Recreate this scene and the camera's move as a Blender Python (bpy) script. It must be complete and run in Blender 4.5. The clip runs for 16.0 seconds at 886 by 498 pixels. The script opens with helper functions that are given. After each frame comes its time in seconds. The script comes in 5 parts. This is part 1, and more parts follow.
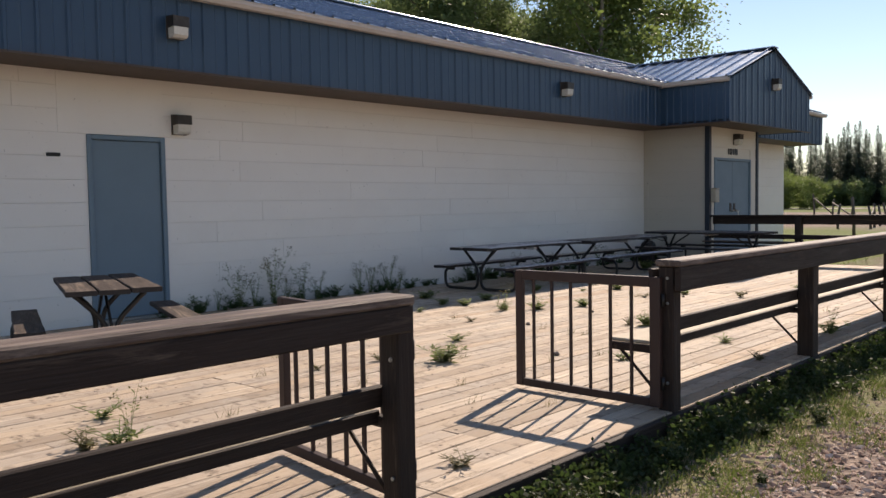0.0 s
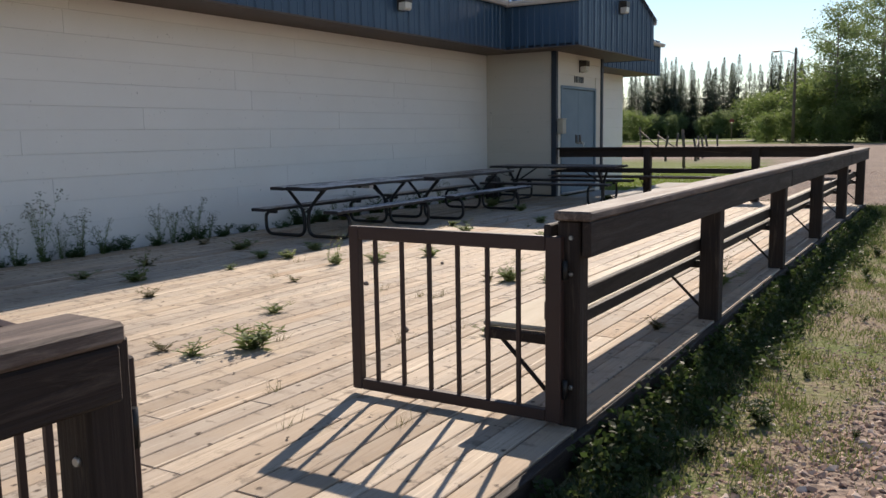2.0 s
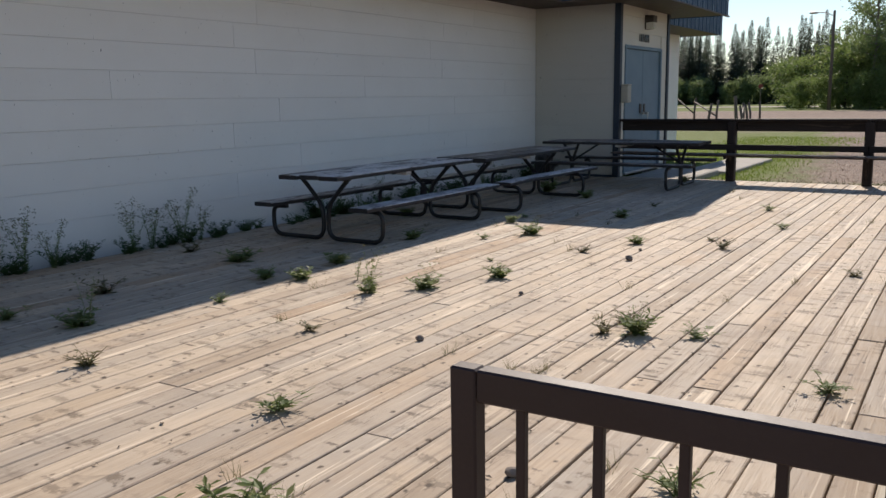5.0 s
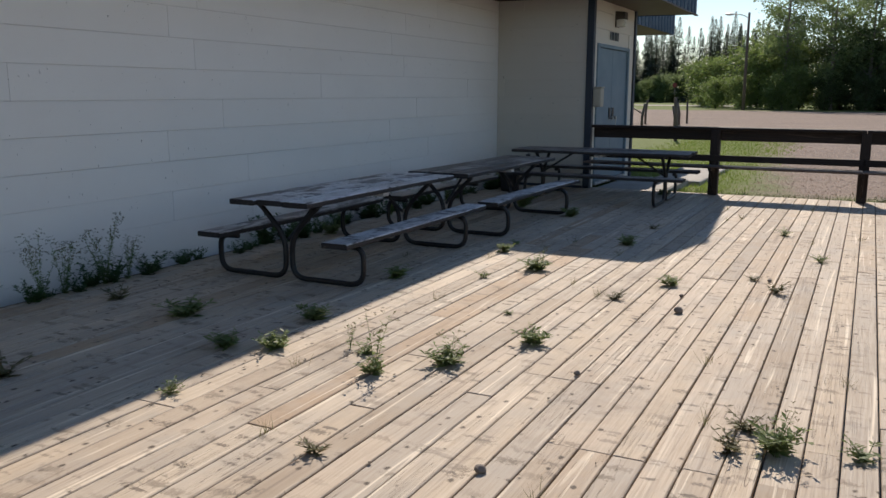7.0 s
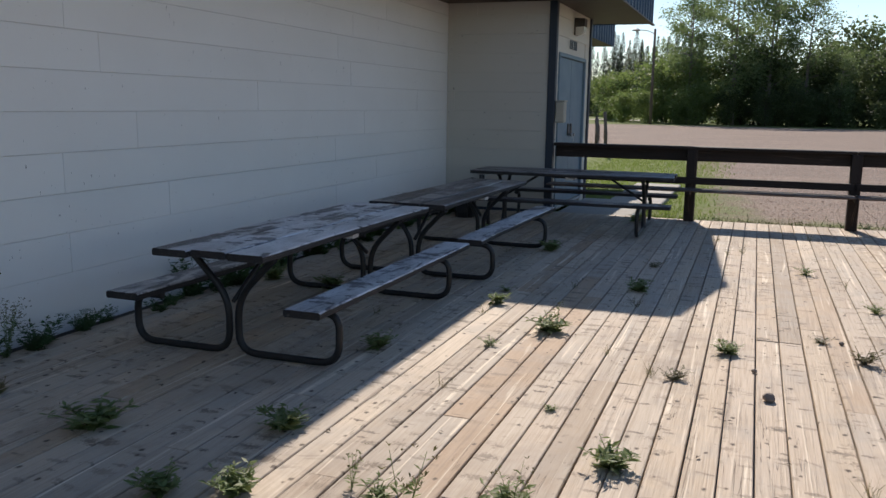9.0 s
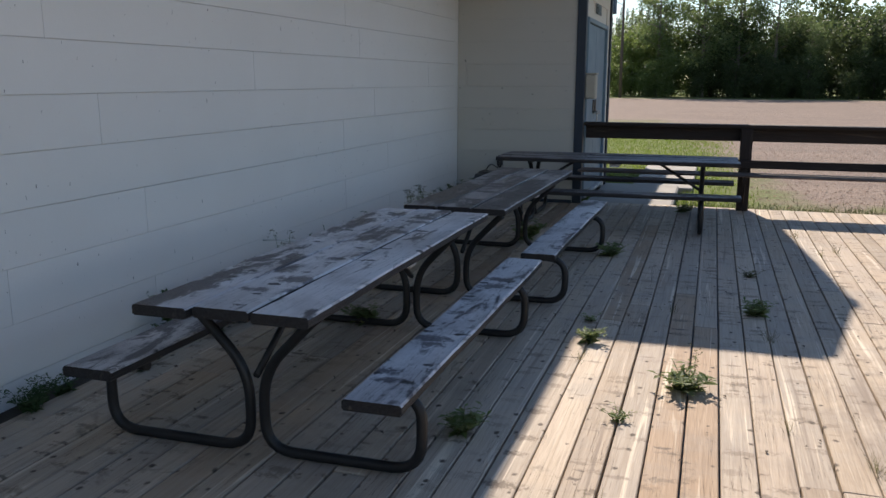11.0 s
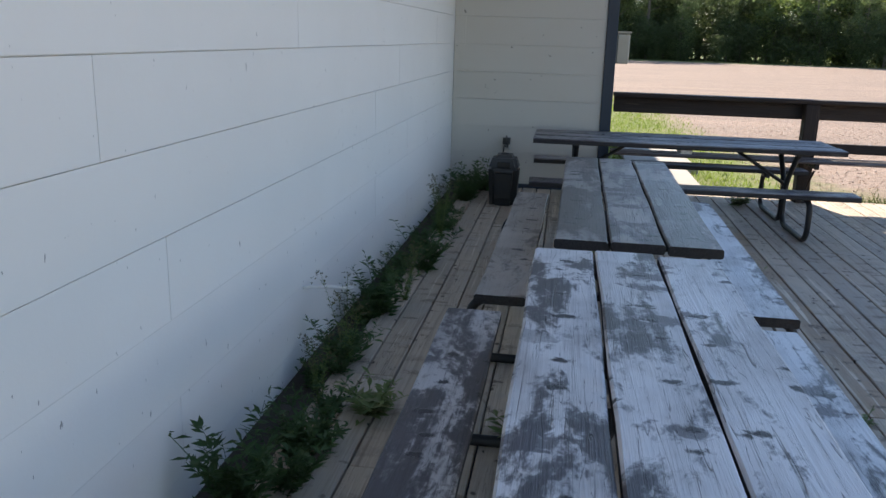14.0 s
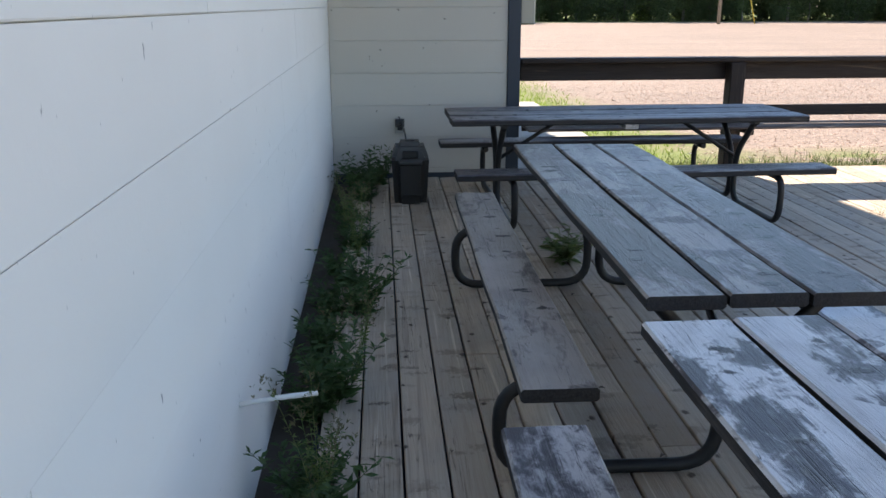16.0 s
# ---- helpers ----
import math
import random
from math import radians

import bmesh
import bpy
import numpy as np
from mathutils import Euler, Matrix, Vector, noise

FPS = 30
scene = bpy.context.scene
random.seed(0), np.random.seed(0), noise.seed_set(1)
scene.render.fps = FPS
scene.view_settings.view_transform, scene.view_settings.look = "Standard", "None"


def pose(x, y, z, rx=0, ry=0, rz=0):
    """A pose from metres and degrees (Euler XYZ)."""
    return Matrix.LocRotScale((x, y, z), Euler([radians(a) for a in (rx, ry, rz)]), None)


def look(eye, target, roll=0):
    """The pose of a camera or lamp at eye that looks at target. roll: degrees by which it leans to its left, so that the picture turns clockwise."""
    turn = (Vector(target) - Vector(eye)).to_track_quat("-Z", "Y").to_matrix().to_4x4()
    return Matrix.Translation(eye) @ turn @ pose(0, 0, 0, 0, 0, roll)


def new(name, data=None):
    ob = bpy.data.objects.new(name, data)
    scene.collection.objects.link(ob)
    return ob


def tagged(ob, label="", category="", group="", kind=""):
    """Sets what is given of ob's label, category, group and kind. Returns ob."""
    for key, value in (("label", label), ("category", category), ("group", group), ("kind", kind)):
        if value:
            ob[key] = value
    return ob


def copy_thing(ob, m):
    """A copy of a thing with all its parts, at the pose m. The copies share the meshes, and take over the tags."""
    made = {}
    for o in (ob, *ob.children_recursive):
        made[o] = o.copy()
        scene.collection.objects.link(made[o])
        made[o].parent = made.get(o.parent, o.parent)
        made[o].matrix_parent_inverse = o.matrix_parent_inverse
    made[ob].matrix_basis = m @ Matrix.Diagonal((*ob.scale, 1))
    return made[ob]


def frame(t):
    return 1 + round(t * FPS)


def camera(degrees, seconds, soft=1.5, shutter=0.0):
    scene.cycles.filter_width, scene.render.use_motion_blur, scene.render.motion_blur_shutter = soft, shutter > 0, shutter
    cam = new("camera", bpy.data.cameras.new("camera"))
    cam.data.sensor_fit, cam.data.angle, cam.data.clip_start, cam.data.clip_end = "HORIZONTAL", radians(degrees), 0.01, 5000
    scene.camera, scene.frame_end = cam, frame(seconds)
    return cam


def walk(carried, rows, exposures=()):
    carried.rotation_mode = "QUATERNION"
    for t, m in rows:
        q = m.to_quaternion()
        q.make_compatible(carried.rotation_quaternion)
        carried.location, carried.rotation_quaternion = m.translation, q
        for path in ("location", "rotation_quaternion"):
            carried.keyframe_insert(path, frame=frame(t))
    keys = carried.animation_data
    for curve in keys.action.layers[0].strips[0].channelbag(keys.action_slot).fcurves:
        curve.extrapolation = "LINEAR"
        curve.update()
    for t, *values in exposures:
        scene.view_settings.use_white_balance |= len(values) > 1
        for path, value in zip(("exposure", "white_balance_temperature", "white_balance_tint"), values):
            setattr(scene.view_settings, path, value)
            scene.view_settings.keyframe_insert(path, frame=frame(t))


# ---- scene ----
cam = camera(55.1, 16.0)
METRES, EYE, TILT, LEAN, TURN = 13.29, 1.395, 0.0, 0.0, 42.4
ROWS = [
    (0.0, 0.0, 0.0, 0.0, -0.05, -3.07, 0.91),
    (0.5, -0.0003, 0.0366, -0.0011, -3.39, -4.48, 1.95),
    (1.0, 0.0038, 0.0685, -0.002, -6.13, -6.21, 1.17),
    (1.5, 0.0061, 0.1014, -0.0015, -9.51, -7.09, 1.18),
    (2.0, 0.0118, 0.1326, -0.0029, -11.24, -7.69, 0.92),
    (2.5, 0.0134, 0.1628, -0.003, -10.69, -8.52, -0.18),
    (3.0, 0.0139, 0.1952, -0.0036, -8.53, -8.69, -0.18),
    (3.5, 0.0187, 0.2246, -0.0053, -5.9, -8.4, -0.3),
    (4.0, 0.0214, 0.2572, -0.0045, -8.23, -8.39, 0.63),
    (6.5, -0.0018, 0.4101, 0.0108, -12.84, -11.79, 0.01),
    (7.0, -0.0073, 0.4402, 0.0109, -15.92, -10.49, -0.22),
    (7.5, -0.0145, 0.47, 0.0107, -18.04, -9.65, -0.58),
    (8.0, -0.0137, 0.5031, 0.0108, -20.76, -9.84, -0.36),
    (8.5, -0.0143, 0.5319, 0.0111, -20.87, -9.87, -0.88),
    (9.0, -0.0128, 0.5643, 0.0115, -22.27, -9.68, -0.89),
    (11.5, -0.0118, 0.7201, 0.0108, -24.94, -11.64, -0.16),
    (12.0, -0.0157, 0.7496, 0.0117, -23.47, -11.52, 1.19),
    (12.5, -0.0215, 0.7816, 0.0124, -24.52, -11.04, 0.85),
    (13.0, -0.0238, 0.8125, 0.0128, -28.08, -11.58, -0.92),
    (13.5, -0.0277, 0.8461, 0.0127, -32.0, -12.37, -1.11),
    (14.0, -0.0251, 0.8787, 0.0103, -34.05, -14.1, -1.75),
    (14.5, -0.0223, 0.9112, 0.0094, -37.71, -15.83, -1.04),
    (15.0, -0.0179, 0.9393, 0.0084, -41.73, -16.23, -0.28),
    (15.5, -0.01, 0.9639, 0.0083, -44.05, -16.36, -0.15),
    (16.0, 0.0035, 0.9869, 0.0066, -46.5, -16.04, 0.15),
]
walk(cam, [(t, pose(0, 0, EYE, TILT, LEAN, TURN) @ pose(METRES * x, METRES * y, METRES * z, 90 + pitch, roll, yaw)) for t, x, y, z, yaw, pitch, roll in ROWS],
     [(0.0, 0.36, 7300, 18), (2.0, 0.32, 6900, 14), (4.0, 0.2, 6750, 14), (6.5, 0.12, 6680, 12), (7.0, 0.16, 6640, 12), (7.5, 0.28, 6560, 12), (8.5, 0.2, 6600, 12), (9.0, 0.28, 6520, 13), (11.5, 0.66, 6850, 14), (12.0, 0.90, 6920, 14), (12.5, 1.0, 6900, 14), (13.0, 1.08, 6850, 14), (13.5, 1.32, 6900, 14), (14.0, 1.38, 6820, 13), (15.0, 1.50, 6800, 13), (15.5, 1.54, 6850, 14), (16.0, 1.72, 6860, 13)])

SUN = Vector((-0.345, 1.19, 1.0)).normalized()      # towards the sun
world = bpy.data.worlds.new("world")
world.use_nodes = True
scene.world = world
sky = world.node_tree.nodes.new("ShaderNodeTexSky")
sky.sky_type, sky.sun_disc = "NISHITA", False
sky.sun_elevation, sky.sun_rotation = math.asin(SUN.z), math.atan2(SUN.x, SUN.y)
sky.air_density, sky.dust_density, sky.ozone_density = 1.0, 0.0, 2.0
world.node_tree.links.new(sky.outputs[0], world.node_tree.nodes["Background"].inputs[0])
world.node_tree.nodes["Background"].inputs[1].default_value = 0.108
sun = new("sun", bpy.data.lights.new("sun", "SUN"))
sun.data.energy, sun.data.angle, sun.data.color = 5.0, radians(0.53), (1.0, 0.92, 0.80)
sun.matrix_world = look((0, 0, 30), Vector((0, 0, 30)) - SUN)


# ---- materials ----
class Mat:
    """A node material with a few short ways to wire it."""

    def __init__(self, name, rough=0.6, metal=0.0, spec=0.5):
        self.m = bpy.data.materials.new(name)
        self.m.use_nodes = True
        self.t = self.m.node_tree
        self.b = self.t.nodes["Principled BSDF"]
        self.b.inputs["Roughness"].default_value = rough
        self.b.inputs["Metallic"].default_value = metal
        self.b.inputs["Specular IOR Level"].default_value = spec

    def n(self, kind, **kw):
        node = self.t.nodes.new("ShaderNode" + kind)
        for k, v in kw.items():
            node.inputs[k.replace("_", " ")].default_value = v
        return node

    def link(self, a, b):
        self.t.links.new(a, b)
        return a

    def coords(self, scale=(1, 1, 1), shift=True, space="Object"):
        """Object coordinates, moved by a random amount for each object."""
        tc = self.n("TexCoord")
        mp = self.n("Mapping")
        mp.inputs["Scale"].default_value = scale
        if shift:
            info = self.n("ObjectInfo")
            mul = self.n("Math")
            mul.operation = "MULTIPLY"
            mul.inputs[1].default_value = 57.0
            self.link(info.outputs["Random"], mul.inputs[0])
            add = self.n("VectorMath")
            self.link(tc.outputs[space], add.inputs[0])
            self.link(mul.outputs[0], add.inputs[1])
            self.link(add.outputs[0], mp.inputs["Vector"])
        else:
            self.link(tc.outputs[space], mp.inputs["Vector"])
        return mp.outputs[0]

    def noise(self, vec, scale, detail=4.0, rough=0.55, distort=0.0):
        k = self.n("TexNoise", Scale=scale, Detail=detail, Roughness=rough, Distortion=distort)
        self.link(vec, k.inputs["Vector"])
        return k.outputs["Fac"]

    def ramp(self, fac, stops, ease="LINEAR"):
        r = self.n("ValToRGB")
        r.color_ramp.interpolation = ease
        els = r.color_ramp.elements
        while len(els) < len(stops):
            els.new(0.5)
        for e, (p, c) in zip(els, stops):
            e.position = p
            e.color = (c, c, c, 1) if isinstance(c, (int, float)) else (*c, 1)
        self.link(fac, r.inputs[0])
        return r.outputs[0]

    def mix(self, fac, a, b, mode="MIX"):
        x = self.n("Mix")
        x.data_type, x.blend_type = "RGBA", mode
        for k, v in ((0, fac), (6, a), (7, b)):
            if isinstance(v, (int, float)):
                x.inputs[k].default_value = v
            elif isinstance(v, tuple):
                x.inputs[k].default_value = (*v, 1)
            else:
                self.link(v, x.inputs[k])
        return x.outputs[2]

    def math(self, op, a, b=0.0):
        x = self.n("Math")
        x.operation = op
        for k, v in enumerate((a, b)):
            if isinstance(v, (int, float)):
                x.inputs[k].default_value = v
            else:
                self.link(v, x.inputs[k])
        return x.outputs[0]

    def random(self):
        return self.n("ObjectInfo").outputs["Random"]

    def island(self):
        return self.n("NewGeometry").outputs["Random Per Island"]

    def base(self, c):
        if isinstance(c, tuple):
            self.b.inputs["Base Color"].default_value = (*c, 1)
        else:
            self.link(c, self.b.inputs["Base Color"])
        return self

    def rough(self, r):
        self.link(r, self.b.inputs["Roughness"])
        return self

    def bump(self, h, strength=0.3, dist=0.01):
        k = self.n("Bump", Strength=strength, Distance=dist)
        self.link(h, k.inputs["Height"])
        self.link(k.outputs[0], self.b.inputs["Normal"])
        return self


def deck_wood():
    """Weathered planks: warm tan to grey, with knots, dark flecks across the grain, worn pale crowns and splits."""
    k = Mat("deck_wood", 0.75, spec=0.3)
    v = k.coords((1, 1, 1))
    grain = k.noise(k.coords((26, 0.8, 10)), 2.2, 5, 0.6, 1.8)
    fine = k.noise(k.coords((130, 2.2, 40)), 2.0, 3, 0.6)
    blot = k.noise(v, 2.3, 5, 0.65)
    ragged = k.noise(k.coords((34, 24, 10)), 2.0, 4, 0.65)
    rag = k.math("MULTIPLY", k.math("SUBTRACT", ragged, 0.5), 1.0)
    streak = k.noise(k.coords((15, 0.36, 8)), 1.7, 4, 0.55, 0.9)
    tone = k.ramp(k.random(), [(0, (0.33, 0.255, 0.185)), (0.2, (0.52, 0.415, 0.315)), (0.4, (0.42, 0.35, 0.28)), (0.6, (0.57, 0.465, 0.355)), (0.8, (0.50, 0.395, 0.29)), (1, (0.40, 0.28, 0.185))])
    c = k.mix(k.ramp(grain, [(0.44, 0.0), (0.74, 0.45)]), tone, (0.29, 0.21, 0.15))
    c = k.mix(k.ramp(blot, [(0.45, 0.0), (0.72, 0.65)]), c, (0.37, 0.325, 0.28))
    c = k.mix(k.ramp(streak, [(0.60, 0.0), (0.72, 0.6)]), c, (0.20, 0.15, 0.115))
    c = k.mix(k.ramp(streak, [(0.30, 0.85), (0.40, 0.0)]), c, (0.76, 0.65, 0.51))

    def spots(scale, radius, soft, share, wild):
        vor = k.n("TexVoronoi", Scale=1.0)
        vor.voronoi_dimensions = "2D"
        k.link(k.coords(scale), vor.inputs["Vector"])
        pick = k.n("SeparateColor")
        k.link(vor.outputs["Color"], pick.inputs[0])
        d = k.math("ADD", vor.outputs["Distance"], k.math("MULTIPLY", rag, wild))
        d = k.math("ADD", d, k.math("MULTIPLY", pick.outputs[1], radius * 0.6))
        return k.math("MULTIPLY", k.ramp(d, [(radius - soft, 1.0), (radius + soft, 0.0)]), k.ramp(pick.outputs[0], [(1 - share, 0.0), (1 - share + 0.05, 1.0)]))

    patchy = k.ramp(k.noise(k.coords((2.5, 2.0, 1)), 1.0, 3), [(0.40, 0.25), (0.62, 1.0)])
    c = k.mix(k.math("MULTIPLY", k.math("MULTIPLY", spots((4.6, 10.0, 1), 0.28, 0.10, 0.40, 1.2), patchy), 0.85), c, (0.165, 0.125, 0.09))
    c = k.mix(k.math("MULTIPLY", k.math("MULTIPLY", spots((7.1, 21, 1), 0.30, 0.09, 0.15, 1.1), patchy), 0.9), c, (0.13, 0.098, 0.075))
    c = k.mix(k.math("MULTIPLY", spots((7.3, 5.5, 1), 0.085, 0.03, 0.55, 0.16), 0.95), c, (0.070, 0.048, 0.034))
    split = k.ramp(k.noise(k.coords((22, 0.45, 20)), 1.5, 2, 0.5, 1.6), [(0.492, 0.0), (0.5, 1.0), (0.508, 0.0)])
    split = k.math("MULTIPLY", split, k.ramp(k.noise(k.coords((3, 1.1, 3)), 1.0, 2), [(0.52, 0.0), (0.56, 0.8)]))
    c = k.mix(split, c, (0.09, 0.065, 0.05))
    pos = k.n("NewGeometry").outputs["Position"]
    damp = k.noise(pos, 0.8, 6, 0.7, 0.4)
    c = k.mix(k.ramp(damp, [(0.52, 0.0), (0.70, 0.5)]), c, (0.25, 0.185, 0.135))
    spill = k.noise(pos, 3.1, 5, 0.7, 0.8)
    c = k.mix(k.ramp(spill, [(0.62, 0.0), (0.70, 0.55)]), c, (0.19, 0.15, 0.12))
    k.base(c).rough(k.ramp(grain, [(0.2, 0.6), (0.8, 0.85)]))
    h = k.math("ADD", grain, k.math("MULTIPLY", fine, 0.5))
    return k.bump(k.math("SUBTRACT", k.math("ADD", h, k.math("MULTIPLY", streak, -1.0)), split), 0.65, 0.006).m


def rail_wood(name="rail_wood", dark=(0.018, 0.012, 0.010), worn=(0.11, 0.083, 0.066), lo=0.57, hi=0.72):
    """Stained timber, rubbed pale in patches along the grain."""
    k = Mat(name, 0.7, spec=0.3)
    wear = k.noise(k.coords((10, 0.9, 10)), 1.6, 6, 0.7, 0.7)
    grain = k.noise(k.coords((60, 1.6, 60)), 2.0, 5, 0.62, 0.6)
    c = k.mix(k.ramp(grain, [(0.35, 0.0), (0.7, 0.9)]), dark, tuple(2.2 * a for a in dark))
    c = k.mix(k.ramp(wear, [(lo, 0.0), (hi, 0.85)]), c, worn)
    return k.base(c).rough(k.ramp(wear, [(0.3, 0.5), (0.7, 0.85)])).bump(k.math("ADD", grain, wear), 0.6, 0.005).m


def table_wood(name="table_wood", pale=(0.70, 0.68, 0.675), mid=(0.34, 0.315, 0.31), lo=0.425, hi=0.475, stain=(0.036, 0.030, 0.036)):
    """Dark stain worn off silvery boards in blots, left round the knots and split along the grain."""
    k = Mat(name, 0.45, spec=0.42)
    big = k.noise(k.coords((4.2, 1.15, 3)), 1.4, 5, 0.6, 0.7)
    edge = k.noise(k.coords((15, 9, 8)), 2.0, 6, 0.7, 0.6)
    grain = k.noise(k.coords((70, 1.2, 30)), 2.0, 5, 0.62, 1.2)
    wash = k.noise(k.coords((2.6, 1.6, 2)), 1.3, 4, 0.6, 0.5)
    rag = k.math("MULTIPLY", k.math("SUBTRACT", edge, 0.5), 1.0)

    def knots(scale, radius, soft, share, wild):
        vor = k.n("TexVoronoi", Scale=1.0)
        vor.voronoi_dimensions = "2D"
        k.link(k.coords(scale), vor.inputs["Vector"])
        pick = k.n("SeparateColor")
        k.link(vor.outputs["Color"], pick.inputs[0])
        d = k.math("ADD", k.math("ADD", vor.outputs["Distance"], k.math("MULTIPLY", rag, wild)), k.math("MULTIPLY", pick.outputs[1], radius * 0.6))
        return k.math("MULTIPLY", k.ramp(d, [(radius - soft, 1.0), (radius + soft, 0.0)]), k.ramp(pick.outputs[0], [(1 - share, 0.0), (1 - share + 0.04, 1.0)]))

    m = k.math("ADD", k.math("ADD", k.math("MULTIPLY", big, 0.70), k.math("MULTIPLY", edge, 0.22)), k.math("MULTIPLY", grain, 0.08))
    peel = k.ramp(m, [(lo - 0.03, 0.0), (lo, 0.12), (hi, 1.0)])
    bare = k.mix(k.math("MULTIPLY", k.ramp(wash, [(0.42, 0.0), (0.66, 1.0)]), k.ramp(grain, [(0.28, 0.45), (0.7, 1.0)])), pale, mid)
    bare = k.mix(k.ramp(grain, [(0.58, 0.0), (0.74, 0.4)]), bare, tuple(0.5 * q for q in mid))
    dark = k.mix(k.ramp(grain, [(0.3, 0.0), (0.7, 0.7)]), stain, tuple(1.8 * q for q in stain))
    c = k.mix(peel, dark, bare)
    blot = knots((3.3, 6.3, 1), 0.34, 0.08, 0.36, 1.15)
    c = k.mix(k.math("MULTIPLY", blot, 0.85), c, tuple(1.7 * q for q in stain))
    eye = knots((6.0, 11.0, 1), 0.20, 0.05, 0.30, 0.7)
    c = k.mix(eye, c, (0.018, 0.015, 0.016))
    crack = k.ramp(k.noise(k.coords((20, 0.5, 20)), 1.6, 2, 0.5, 1.3), [(0.492, 0.0), (0.5, 1.0), (0.508, 0.0)])
    c = k.mix(k.math("MULTIPLY", crack, 0.8), c, (0.022, 0.018, 0.018))
    k.base(c).rough(k.ramp(m, [(0.44, 0.38), (0.57, 0.50)]))
    h = k.math("ADD", grain, k.math("MULTIPLY", peel, -0.3))
    return k.bump(k.math("SUBTRACT", k.math("ADD", h, k.math("MULTIPLY", eye, 0.8)), crack), 0.55, 0.006).m


def paint(name, col, rough=0.55, grime=0.25, scale=2.0, spec=0.4, metal=0.0, tint=(0.25, 0.22, 0.18), space="Object", bump=0.12):
    k = Mat(name, rough, metal, spec)
    v = k.coords(space=space)
    d = k.noise(v, scale, 6, 0.6)
    f = k.noise(v, scale * 22, 4, 0.6)
    c = k.mix(k.math("MULTIPLY", k.ramp(d, [(0.45, 0.0), (0.8, 1.0)]), grime), col, tint)
    c = k.mix(k.math("MULTIPLY", k.ramp(f, [(0.5, 0.0), (0.9, 1.0)]), grime * 0.6), c, tint)
    return k.base(c).rough(k.ramp(d, [(0.2, max(rough - 0.1, 0.05)), (0.8, min(rough + 0.12, 1))])).bump(f, bump, 0.004).m


def siding_paint(name="siding_paint", col=(0.80, 0.78, 0.745), worn=(0.64, 0.61, 0.57)):
    k = Mat(name, 0.55, spec=0.4)
    v = k.coords()
    d = k.noise(v, 0.9, 5, 0.6)
    f = k.noise(v, 60, 3, 0.6)
    s = k.noise(k.coords((3, 9, 3)), 7, 2, 0.5)
    c = k.mix(k.ramp(d, [(0.35, 0.0), (0.8, 0.30)]), col, worn)
    c = k.mix(k.ramp(s, [(0.735, 0.0), (0.76, 0.75)]), c, (0.12, 0.11, 0.10))
    c = k.mix(k.math("MULTIPLY", k.random(), 0.05), c, (0.70, 0.68, 0.66))
    return k.base(c).bump(k.math("ADD", f, k.math("MULTIPLY", d, 2.0)), 0.10, 0.004).m


def leaf_mat(name, a, b, c3, spec=0.3, glow=(0.30, 0.40, 0.10)):
    k = Mat(name, 0.55, spec=spec)
    c = k.mix(k.island(), a, b)
    c = k.mix(k.ramp(k.math("FRACT", k.math("MULTIPLY", k.island(), 7.31)), [(0.7, 0.0), (1.0, 1.0)]), c, c3)
    k.base(k.mix(k.math("MULTIPLY", k.random(), 0.35), c, tuple(0.7 * x for x in a)))
    tr = k.n("BsdfTranslucent")
    k.link(k.mix(0.5, c, glow), tr.inputs["Color"])
    ms = k.n("MixShader")
    ms.inputs[0].default_value = 0.45
    k.link(k.b.outputs[0], ms.inputs[1])
    k.link(tr.outputs[0], ms.inputs[2])
    k.link(ms.outputs[0], k.t.nodes["Material Output"].inputs[0])
    return k.m


